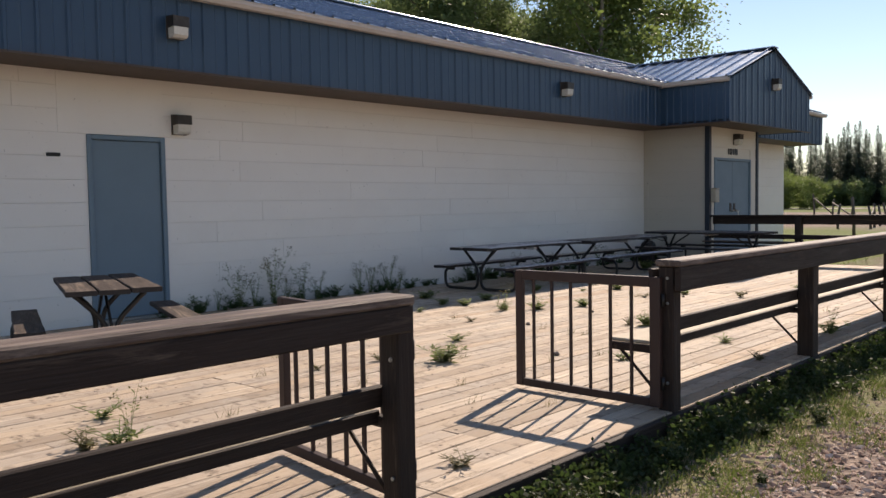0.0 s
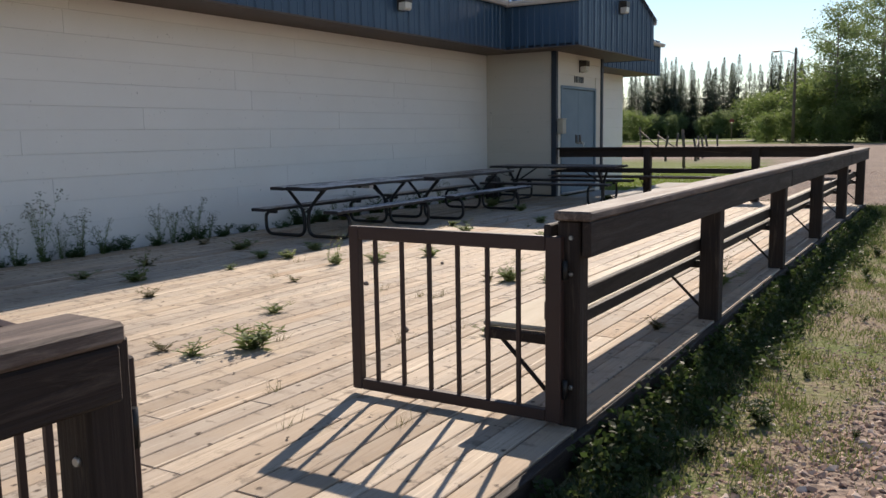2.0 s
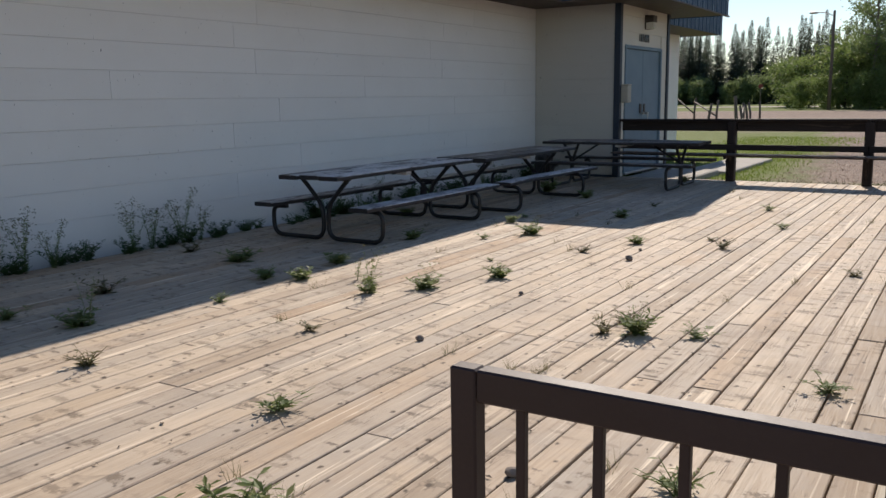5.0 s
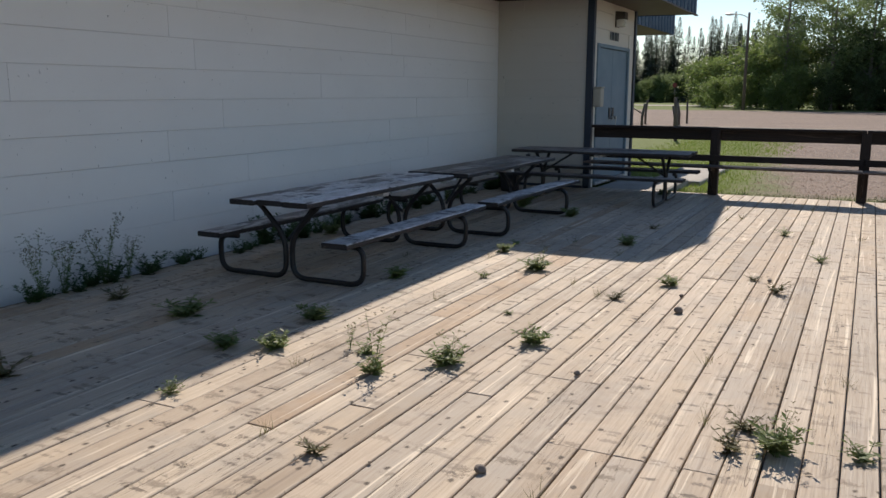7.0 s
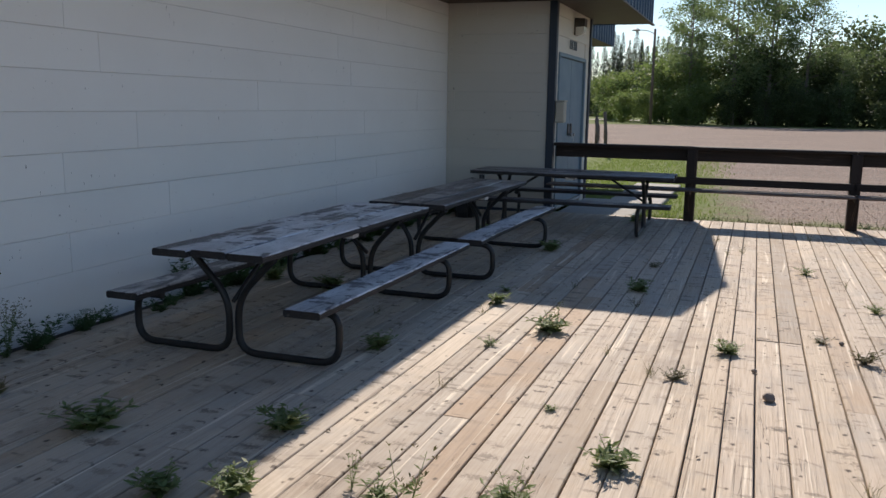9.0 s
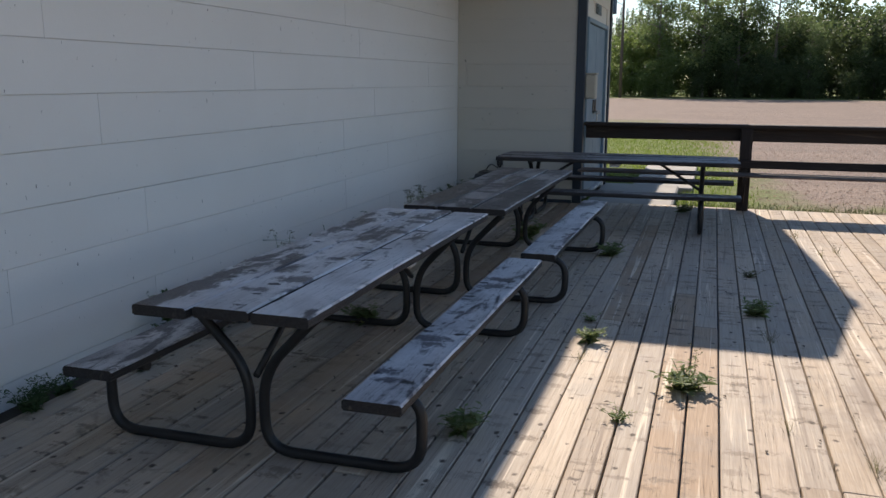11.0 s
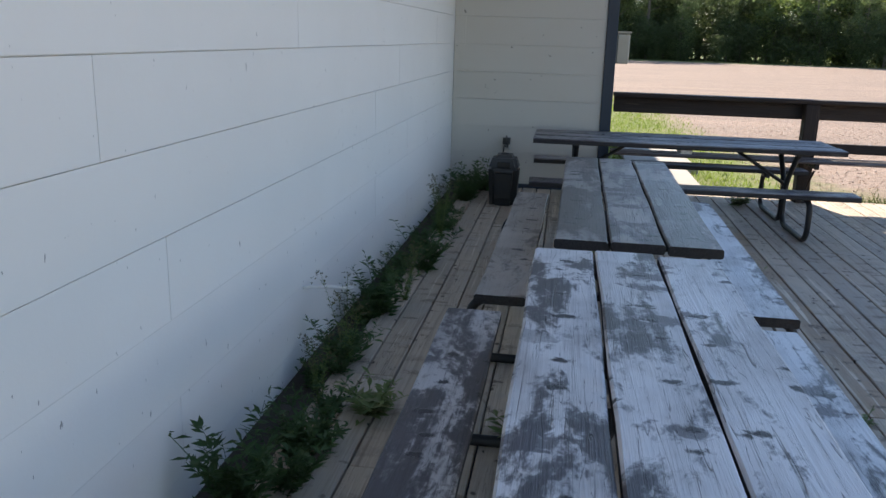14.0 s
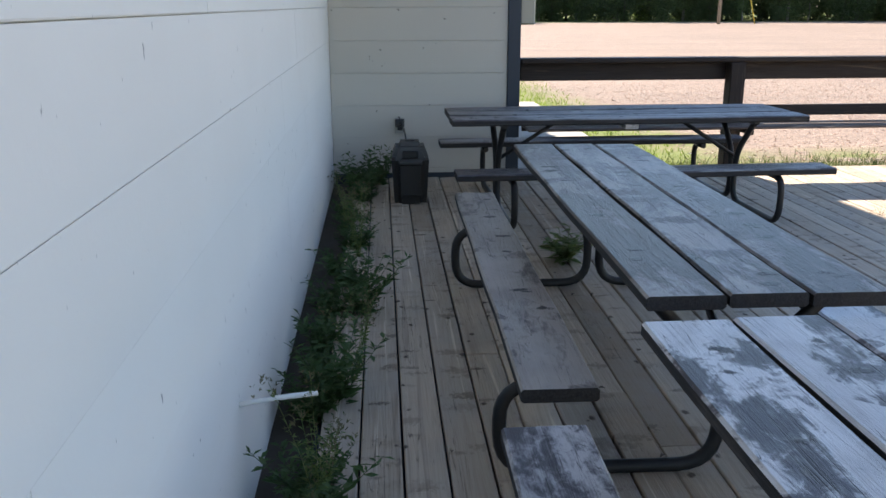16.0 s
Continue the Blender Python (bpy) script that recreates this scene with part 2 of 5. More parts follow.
def ground_mat():
    """Pinkish gravel, with lawn by the entry, a weedy strip along the deck, and rough grass under the trees."""
    k = Mat("ground_gravel_and_grass", 0.95, spec=0.2)
    pos = k.n("NewGeometry").outputs["Position"]
    xyz = k.n("SeparateXYZ")
    k.link(pos, xyz.inputs[0])
    x, y = xyz.outputs[0], xyz.outputs[1]
    big = k.noise(pos, 0.35, 4, 0.6)
    mid = k.noise(pos, 1.6, 5, 0.65)
    fine = k.noise(pos, 14, 4, 0.7)
    vor = k.n("TexVoronoi", Scale=34.0)
    k.link(pos, vor.inputs["Vector"])
    stone = k.ramp(k.math("FRACT", k.math("MULTIPLY", vor.outputs["Color"], 1.0)), [(0, (0.13, 0.09, 0.07)), (0.5, (0.28, 0.20, 0.155)), (1, (0.46, 0.36, 0.30))])
    gravel = k.mix(0.5, stone, k.mix(mid, (0.205, 0.158, 0.128), (0.335, 0.268, 0.222)))
    gravel = k.mix(k.ramp(big, [(0.4, 0.0), (0.7, 0.5)]), gravel, (0.22, 0.17, 0.14))
    wheel = k.noise(k.coords((0.10, 0.9, 1), shift=False), 1.0, 5, 0.7)
    gravel = k.mix(k.ramp(wheel, [(0.40, 0.0), (0.65, 0.6)]), gravel, (0.17, 0.13, 0.112))
    speck = k.noise(pos, 9.0, 4, 0.8)
    gravel = k.mix(k.ramp(speck, [(0.42, 0.5), (0.52, 0.0)]), gravel, (0.11, 0.083, 0.07))
    grass = k.mix(fine, (0.07, 0.105, 0.022), (0.17, 0.20, 0.055))
    grass = k.mix(k.ramp(mid, [(0.45, 0.0), (0.8, 0.4)]), grass, (0.20, 0.17, 0.10))
    wob = k.math("MULTIPLY", k.math("SUBTRACT", mid, 0.5), 2.6)
    wob2 = k.math("MULTIPLY", k.math("SUBTRACT", big, 0.5), 9.0)

    def between(v, lo, hi, soft):
        a = k.n("MapRange")
        a.inputs[1].default_value, a.inputs[2].default_value = lo - soft, lo + soft
        k.link(v, a.inputs[0])
        b = k.n("MapRange")
        b.inputs[1].default_value, b.inputs[2].default_value, b.inputs[3].default_value, b.inputs[4].default_value = hi - soft, hi + soft, 1, 0
        k.link(v, b.inputs[0])
        return k.math("MULTIPLY", a.outputs[0], b.outputs[0])

    ys = k.math("ADD", y, wob2)
    swing = k.math("MULTIPLY", k.math("MAXIMUM", k.math("SUBTRACT", y, 5.0), 0.0), -0.22)
    strip = k.math("MULTIPLY", between(k.math("ADD", k.math("ADD", x, swing), k.math("MULTIPLY", wob, 0.22)), -6.0, -1.62, 0.14), between(y, -20, 16.6, 0.4))
    verge = k.mix(k.ramp(mid, [(0.40, 0.0), (0.62, 1.0)]), k.mix(fine, (0.17, 0.13, 0.085), (0.32, 0.255, 0.175)), k.mix(fine, (0.075, 0.105, 0.03), (0.16, 0.185, 0.06)))
    verge = k.mix(k.ramp(vor.outputs["Distance"], [(0.25, 0.35), (0.45, 0.0)]), verge, stone)
    lawn = k.math("MULTIPLY", between(k.math("ADD", k.math("ADD", x, k.math("MULTIPLY", y, 0.12)), k.math("MULTIPLY", wob, 0.8)), -60, -3.1, 0.5), between(ys, 16.0, 40, 3))
    woods = between(ys, 84, 400, 2.0)
    edge = k.math("MULTIPLY", between(k.math("ADD", y, k.math("MULTIPLY", wob, 0.3)), 16.5, 18.3, 0.3), between(x, -9, 4, 0.5))
    f = k.math("MAXIMUM", lawn, k.math("MAXIMUM", woods, k.math("MULTIPLY", edge, k.ramp(mid, [(0.4, 0.0), (0.6, 1.0)]))))
    k.base(k.mix(strip, k.mix(f, gravel, grass), verge))
    return k.bump(k.math("ADD", fine, vor.outputs["Distance"]), 0.6, 0.02).m


DECK = deck_wood()
RAIL = rail_wood()
CAP = rail_wood("rail_cap_wood", (0.060, 0.044, 0.038), (0.27, 0.215, 0.18), 0.46, 0.64)
TABLE = table_wood()
GREY_TABLE = table_wood("grey_table_wood", (0.40, 0.36, 0.335), (0.15, 0.128, 0.118), 0.47, 0.55, (0.045, 0.037, 0.037))
STAINED_TABLE = table_wood("stained_table_wood", lo=0.475, hi=0.52)
STAINED_GREY = table_wood("stained_grey_wood", (0.36, 0.325, 0.30), (0.15, 0.125, 0.115), 0.50, 0.57, (0.050, 0.039, 0.036))
BARE_BENCH = table_wood("bare_bench_wood", (0.40, 0.355, 0.315), (0.25, 0.215, 0.185), 0.40, 0.47, (0.060, 0.050, 0.045))
DARK_BENCH = table_wood("dark_bench_wood", (0.55, 0.53, 0.53), (0.22, 0.20, 0.20), 0.50, 0.55, (0.046, 0.040, 0.046))
DARK_TABLE = table_wood("dark_table_wood", (0.30, 0.28, 0.27), (0.15, 0.14, 0.135), 0.46, 0.56)
BROWN_TABLE = rail_wood("brown_table_wood", (0.034, 0.025, 0.022), (0.27, 0.21, 0.165), 0.52, 0.70)
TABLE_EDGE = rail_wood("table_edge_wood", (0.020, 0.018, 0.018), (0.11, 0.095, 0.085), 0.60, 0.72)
GATE = paint("gate_brown_paint", (0.036, 0.019, 0.017), 0.5, 0.3, 5, tint=(0.075, 0.05, 0.045))
SEAT = rail_wood("bench_seat_wood", (0.24, 0.20, 0.145), (0.46, 0.40, 0.31), 0.30, 0.50)
PIPE = paint("black_pipe_paint", (0.012, 0.012, 0.013), 0.45, 0.4, 9, tint=(0.05, 0.04, 0.035))
SIDING = siding_paint()
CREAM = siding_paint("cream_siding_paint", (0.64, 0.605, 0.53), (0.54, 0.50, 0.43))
# Siding copy with the shade beside the entry put into its colour.
SHADED_SIDING = siding_paint("shaded_siding_paint", (0.47, 0.445, 0.395), (0.39, 0.365, 0.32))
BLUE = paint("blue_metal_cladding", (0.022, 0.060, 0.115), 0.42, 0.2, 1.2, tint=(0.05, 0.08, 0.11), spec=0.5)
BROWN = paint("brown_soffit_paint", (0.075, 0.050, 0.038), 0.6, 0.3, 2)
GUTTER = paint("gutter_paint", (0.55, 0.50, 0.46), 0.45, 0.3, 3)
ROOF = paint("blue_roof_metal", (0.26, 0.32, 0.40), 0.24, 0.2, 1.0, metal=0.8, spec=0.6, tint=(0.10, 0.12, 0.14))
DOOR = paint("door_blue_grey_paint", (0.135, 0.205, 0.265), 0.5, 0.22, 2.5, tint=(0.10, 0.13, 0.16))
DARKTRIM = paint("dark_blue_trim_paint", (0.018, 0.028, 0.045), 0.5, 0.25, 3, tint=(0.05, 0.06, 0.07))
BLACK = paint("black_plastic", (0.009, 0.009, 0.010), 0.4, 0.12, 6, tint=(0.05, 0.05, 0.05))
GREYPL = paint("grey_plastic", (0.045, 0.045, 0.047), 0.5, 0.4, 6, tint=(0.07, 0.065, 0.06))
BRONZE = paint("bronze_lamp_metal", (0.030, 0.024, 0.020), 0.5, 0.3, 8)
LENS = paint("frosted_lamp_lens", (0.62, 0.60, 0.54), 0.25, 0.25, 9, spec=0.6)
STEEL = paint("galvanised_steel", (0.40, 0.40, 0.39), 0.4, 0.3, 8, metal=0.7)
BEIGE = paint("beige_box_paint", (0.40, 0.37, 0.30), 0.5, 0.3, 5)
CONCRETE = paint("concrete", (0.30, 0.28, 0.255), 0.85, 0.4, 3, bump=0.4)
WHITEPL = paint("white_plastic", (0.72, 0.71, 0.68), 0.4, 0.2, 8)
POLEWOOD = rail_wood("pole_wood", (0.16, 0.13, 0.10), (0.30, 0.26, 0.21), 0.5, 0.7)
BARK = paint("bark", (0.20, 0.18, 0.155), 0.9, 0.7, 3, tint=(0.05, 0.045, 0.04), bump=0.6)
DARKBARK = paint("dark_bark", (0.07, 0.055, 0.045), 0.9, 0.5, 3, tint=(0.03, 0.025, 0.02), bump=0.6)
LEAF = leaf_mat("aspen_leaves", (0.085, 0.138, 0.055), (0.13, 0.185, 0.08), (0.18, 0.22, 0.11), glow=(0.36, 0.46, 0.18))
LEAFLIGHT = leaf_mat("willow_leaves", (0.10, 0.155, 0.05), (0.15, 0.20, 0.075), (0.20, 0.23, 0.10))
# Lightened and bluish: distance haze is mixed into the needle colour.
NEEDLE = leaf_mat("spruce_needles", (0.065, 0.095, 0.075), (0.085, 0.12, 0.09), (0.09, 0.11, 0.075), glow=(0.07, 0.10, 0.04))
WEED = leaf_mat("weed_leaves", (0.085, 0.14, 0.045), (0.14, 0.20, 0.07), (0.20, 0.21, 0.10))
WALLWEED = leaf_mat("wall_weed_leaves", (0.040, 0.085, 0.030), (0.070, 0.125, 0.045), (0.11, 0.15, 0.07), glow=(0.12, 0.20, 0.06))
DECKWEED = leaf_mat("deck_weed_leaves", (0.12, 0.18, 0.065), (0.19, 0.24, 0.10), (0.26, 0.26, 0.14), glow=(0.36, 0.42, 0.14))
DRYWEED = leaf_mat("dry_weed_leaves", (0.16, 0.14, 0.08), (0.12, 0.14, 0.06), (0.22, 0.17, 0.11), glow=(0.25, 0.22, 0.10))
# Blades darkened for the shadow that lies beside the deck.
GRASS = leaf_mat("grass_blades", (0.034, 0.058, 0.018), (0.065, 0.085, 0.030), (0.19, 0.155, 0.085), glow=(0.09, 0.12, 0.035))
LAWN = leaf_mat("lawn_blades", (0.10, 0.165, 0.030), (0.155, 0.215, 0.05), (0.20, 0.22, 0.08), glow=(0.28, 0.36, 0.07))
GROUND = ground_mat()
ROADM = paint("road_gravel", (0.36, 0.31, 0.27), 0.95, 0.4, 0.8, space="Object")


def stone_mat():
    k = Mat("gravel_stones", 0.9, spec=0.25)
    c = k.ramp(k.island(), [(0, (0.20, 0.13, 0.10)), (0.4, (0.40, 0.27, 0.205)), (0.75, (0.52, 0.38, 0.30)), (1, (0.64, 0.53, 0.45))])
    return k.base(c).m


STONE = stone_mat()
OLDPOST = rail_wood("old_fence_wood", (0.07, 0.058, 0.048), (0.18, 0.155, 0.13), 0.5, 0.7)


# ---- mesh helpers ----
def finish(bm, name, material):
    me = bpy.data.meshes.new(name)
    bm.normal_update()
    bm.to_mesh(me)
    bm.free()
    me.materials.append(material)
    return me


def part(name, bm, material, parent=None, label=""):
    """Links a bmesh (or a ready mesh) as one mesh object, under a thing or part."""
    me = bm if isinstance(bm, bpy.types.Mesh) else finish(bm, name, material)
    ob = new(name, me)
    if parent:
        ob.parent = parent
    if label:
        ob["label"] = label
    return ob


def empty(name, m=None):
    e = new(name)
    if m is not None:
        e.matrix_world = m
    return e


def box(bm, lo, hi, bevel=0.0, m=None):
    x0, y0, z0 = lo
    x1, y1, z1 = hi
    c = [(x0, y0, z0), (x1, y0, z0), (x1, y1, z0), (x0, y1, z0), (x0, y0, z1), (x1, y0, z1), (x1, y1, z1), (x0, y1, z1)]
    v = [bm.verts.new(m @ Vector(p) if m else p) for p in c]
    f = [bm.faces.new([v[i] for i in q]) for q in ((3, 2, 1, 0), (4, 5, 6, 7), (0, 1, 5, 4), (1, 2, 6, 5), (2, 3, 7, 6), (3, 0, 4, 7))]
    if bevel:
        bmesh.ops.bevel(bm, geom=list({e for q in f for e in q.edges}), offset=bevel, segments=1, affect="EDGES")
    return bm


def block(lo, hi, bevel=0.004, m=None):
    return box(bmesh.new(), lo, hi, bevel, m)


def rounded(pts, r, steps=4):
    """A polyline whose corners are rounded by about r."""
    pts = [Vector(p) for p in pts]
    out = [pts[0]]
    for a, b, c in zip(pts, pts[1:], pts[2:]):
        d0, d1 = (a - b), (c - b)
        q = min(r, d0.length * 0.49, d1.length * 0.49)
        p0, p1 = b + d0.normalized() * q, b + d1.normalized() * q
        for i in range(steps + 1):
            t = i / steps
            out.append(p0 * (1 - t) ** 2 + b * 2 * t * (1 - t) + p1 * t * t)
    out.append(pts[-1])
    return out


def tube(bm, pts, r0, r1=None, seg=8, cap=True):
    """A round bar along a polyline, tapering from r0 to r1."""
    pts = [Vector(p) for p in pts]
    r1 = r0 if r1 is None else r1
    rings, side = [], None
    for i, p in enumerate(pts):
        d = (pts[min(i + 1, len(pts) - 1)] - pts[max(i - 1, 0)]).normalized()
        if side is None:
            side = d.cross(Vector((0.31, 0.12, 0.95)) if abs(d.z) < 0.9 else Vector((1, 0.2, 0))).normalized()
        side = (side - d * side.dot(d)).normalized()
        up = d.cross(side)
        r = r0 + (r1 - r0) * i / (len(pts) - 1)
        rings.append([bm.verts.new(p + (side * math.cos(a) + up * math.sin(a)) * r) for a in (2 * math.pi * j / seg for j in range(seg))])
    for a, b in zip(rings, rings[1:]):
        for j in range(seg):
            bm.faces.new((a[j], a[(j + 1) % seg], b[(j + 1) % seg], b[j])).smooth = True
    if cap:
        bm.faces.new(rings[0][::-1])
        bm.faces.new(rings[-1])
    return bm


def pipe(pts, r, seg=8):
    return tube(bmesh.new(), pts, r, None, seg)


def ribbed(origin, u, n, length, bottom, top, pitch=0.3, rib=0.055, proud=0.022, thick=0.02):
    """Upright metal sheet with raised ribs: origin, direction u along it, outward normal n; top is a height or a function of the way along."""
    bm = bmesh.new()
    o, u, n = Vector(origin), Vector(u), Vector(n)
    st = [(0.0, 0.0)]
    k = 0.5 * pitch
    while k < length - rib:
        st += [(k - rib / 2, 0.0), (k - rib / 4, proud), (k + rib / 4, proud), (k + rib / 2, 0.0)]
        j = k + pitch / 2
        if j < length - rib:
            st += [(j - 0.012, 0.0), (j, proud * 0.35), (j + 0.012, 0.0)]
        k += pitch
    st.append((length, 0.0))
    if callable(top):
        st = sorted(st + [(length / 2 + 0.001, 0.0)])
    f = top if callable(top) else (lambda s: top)
    for d, flip in ((0.0, False), (-thick, True)):
        prev = None
        for s, e in st:
            p = o + u * s + n * (d + (e if not flip else 0))
            a = bm.verts.new((p.x, p.y, bottom))
            b = bm.verts.new((p.x, p.y, f(s)))
            if prev:
                q = (prev[0], a, b, prev[1])
                bm.faces.new(q[::-1] if flip else q)
            prev = (a, b)
    return bm


def roof_sheet(p0, along, length, rise, pitch=0.3, rib=0.05, proud=0.03, thick=0.05):
    """A sloped roof sheet: eave from p0 along a direction, rising by the vector rise; ribs run up the slope."""
    bm = bmesh.new()
    p0, along, rise = Vector(p0), Vector(along), Vector(rise)
    up = along.cross(rise).normalized()
    if up.z < 0:
        up = -up
    st = [(0.0, 0.0)]
    k = pitch / 2
    while k < length - rib:
        st += [(k - rib / 2, 0.0), (k - rib / 5, proud), (k + rib / 5, proud), (k + rib / 2, 0.0)]
        k += pitch
    st.append((length, 0.0))
    lower = []
    prev = None
    for s, e in st:
        a = bm.verts.new(p0 + along * s + up * e)
        b = bm.verts.new(p0 + along * s + rise + up * e)
        if prev:
            bm.faces.new((prev[0], a, b, prev[1]))
        prev = (a, b)
    q = [bm.verts.new(v - up * thick) for v in (p0, p0 + along * length, p0 + along * length + rise, p0 + rise)]
    bm.faces.new(q[::-1])
    return bm


# ---- ground and far surfaces ----
def sheet(x0, x1, y0, y1, z, nx=1, ny=1):
    bm = bmesh.new()
    g = [[bm.verts.new((x0 + (x1 - x0) * i / nx, y0 + (y1 - y0) * j / ny, z)) for i in range(nx + 1)] for j in range(ny + 1)]
    for j in range(ny):
        for i in range(nx):
            bm.faces.new((g[j][i], g[j][i + 1], g[j + 1][i + 1], g[j + 1][i]))
    return bm


tagged(part("ground", sheet(-900, 900, -600, 1400, 0.0), GROUND), "pinkish gravel yard with patches of green grass", "ground", kind="structure")


def road():
    bm = bmesh.new()
    prev = None
    for i in range(25):
        s = i / 24
        x, y = -150 + 136 * s, 150 - 38 * s - 14 * math.sin(s * 3.0)
        w = 3.6
        a, b = bm.verts.new((x, y - w, 0.03)), bm.verts.new((x, y + w, 0.03))
        if prev:
            bm.faces.new((prev[0], a, b, prev[1]))
        prev = (a, b)
    return part("road", bm, ROADM)


tagged(road(), "pale gravel road passing behind the yard", "road", kind="structure")

# ---- building ----
WX, EY, VX = -9.21, 16.57, -7.73          # long wall, return wall, entry wall
Y0, Y1, EY1 = -6.0, 24.6, 19.05           # building's ends, entry's far end
SOFFIT, EAVE, FX = 2.89, 3.69, -8.32
GX, GY0, GY1, PEAK = -6.89, 15.66, 19.92, 4.44
DZ = 0.13                                  # top of the deck

wall_long = tagged(part("wall_long", bmesh.new(), SIDING), "long white wall of wide painted siding boards", "wall", kind="structure")
bm = box(bmesh.new(), (WX - 0.22, Y0, -0.1), (WX - 0.014, 4.3, SOFFIT + 0.1))
box(bm, (WX - 0.22, 5.24, -0.1), (WX - 0.014, EY + 0.2, SOFFIT + 0.1))
box(bm, (WX - 0.22, 4.3, 2.22), (WX - 0.014, 5.24, SOFFIT + 0.1))
box(bm, (WX - 0.22, EY1 - 0.2, -0.1), (WX - 0.014, Y1, SOFFIT + 0.1))
bm.to_mesh(wall_long.data)
bm.free()
wall_return = tagged(part("wall_return", block((WX, EY + 0.014, -0.1), (VX - 0.014, EY + 0.2, SOFFIT + 0.1), 0), SHADED_SIDING), "siding wall beside the entry, shade mixed into its colour", "wall", kind="structure")
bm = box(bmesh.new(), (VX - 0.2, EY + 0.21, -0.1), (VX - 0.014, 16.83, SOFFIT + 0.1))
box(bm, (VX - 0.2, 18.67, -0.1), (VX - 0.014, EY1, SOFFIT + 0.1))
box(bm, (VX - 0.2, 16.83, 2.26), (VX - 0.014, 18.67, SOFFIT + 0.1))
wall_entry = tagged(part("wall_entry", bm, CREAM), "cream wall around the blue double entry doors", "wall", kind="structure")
bm = box(bmesh.new(), (WX - 6.6, Y0, -0.1), (WX - 6.4, Y1, SOFFIT + 0.1))
box(bm, (WX - 6.4, Y0, -0.1), (WX - 0.23, Y0 + 0.2, SOFFIT + 0.1))
box(bm, (WX - 6.4, Y1 - 0.2, -0.1), (WX - 0.23, Y1, SOFFIT + 0.1))
tagged(part("wall_rear", bm, SIDING), "plain white outer walls of the hall", "wall", kind="structure")
tagged(part("wall_entry_side", block((WX - 0.01, EY1 - 0.2, -0.1), (VX - 0.21, EY1 - 0.014, SOFFIT + 0.1), 0), SIDING), "white side wall of the entry", "wall", kind="structure")

# soffits
bm = box(bmesh.new(), (WX - 0.01, Y0, SOFFIT), (FX - 0.005, GY0 - 0.002, SOFFIT + 0.03))
box(bm, (WX - 0.01, EY1 + 0.002, SOFFIT), (FX - 0.005, Y1 + 0.5, SOFFIT + 0.03))
box(bm, (WX - 0.01, GY0, SOFFIT), (GX - 0.005, EY + 0.03, SOFFIT + 0.03))
box(bm, (VX - 0.03, EY + 0.032, SOFFIT), (GX - 0.005, GY1 - 0.01, SOFFIT + 0.03))
box(bm, (FX, EY1 + 0.002, SOFFIT), (VX - 0.032, GY1 - 0.01, SOFFIT + 0.03))
tagged(part("soffit", bm, BROWN), "brown painted soffit under the eaves", "soffit", kind="structure")
# ribbed fascias with a brown drip edge
fascia = tagged(part("fascia_long", ribbed((FX, Y0, 0), (0, 1, 0), (1, 0, 0), GY0 + 0.02 - Y0, SOFFIT - 0.01, EAVE, 0.3), BLUE), "dark blue ribbed metal fascia over the long wall", "fascia", kind="structure")
tagged(part("fascia_far", ribbed((FX, GY1, 0), (0, 1, 0), (1, 0, 0), Y1 + 0.5 - GY1, SOFFIT - 0.01, EAVE, 0.3), BLUE), "dark blue ribbed metal fascia beyond the entry", "fascia", kind="structure")
tagged(part("fascia_end", ribbed((FX, Y1 + 0.5, 0), (-1, 0, 0), (0, 1, 0), 7.8, SOFFIT - 0.01, EAVE, 0.3), BLUE), "dark blue ribbed metal fascia at the hall's end", "fascia", kind="structure")
tagged(part("fascia_entry_side", ribbed((FX - 0.02, GY0, 0), (1, 0, 0), (0, -1, 0), GX - FX + 0.02, SOFFIT - 0.01, EAVE, 0.3), BLUE), "dark blue ribbed metal side of the entry roof", "fascia", kind="structure")
tagged(part("fascia_entry_far_side", ribbed((GX, GY1, 0), (-1, 0, 0), (0, 1, 0), GX - FX, SOFFIT - 0.01, EAVE, 0.3), BLUE), "dark blue ribbed metal far side of the entry roof", "fascia", kind="structure")
half = (GY1 - GY0) / 2
gable = lambda s: EAVE + (PEAK - EAVE) * (1 - abs(s - half) / half)
tagged(part("gable", ribbed((GX, GY0, 0), (0, 1, 0), (1, 0, 0), GY1 - GY0, SOFFIT - 0.01, gable, 0.3), BLUE), "dark blue ribbed metal gable over the entry", "gable", kind="structure")
bm = box(bmesh.new(), (FX - 0.02, Y0, SOFFIT - 0.035), (FX + 0.028, GY0 - 0.03, SOFFIT - 0.012))
box(bm, (FX + 0.03, GY0 - 0.028, SOFFIT - 0.035), (GX + 0.028, GY0 + 0.02, SOFFIT - 0.012))
box(bm, (GX - 0.02, GY0 + 0.022, SOFFIT - 0.035), (GX + 0.028, GY1 + 0.028, SOFFIT - 0.012))
tagged(part("drip_edge", bm, BROWN), "brown trim along the bottom of the fascia", "trim", kind="structure")
# roofs
RZ, RX = 5.22, -12.5
RISE = (RZ - EAVE - 0.05) / (FX + 0.08 - RX)
main_roof = tagged(part("roof_main", roof_sheet((FX + 0.08, Y0, EAVE + 0.05), (0, 1, 0), Y1 + 0.5 - Y0, (RX - FX - 0.08, 0, RZ - EAVE - 0.05)), ROOF), "glossy blue ribbed metal roof of the hall", "roof", kind="structure")
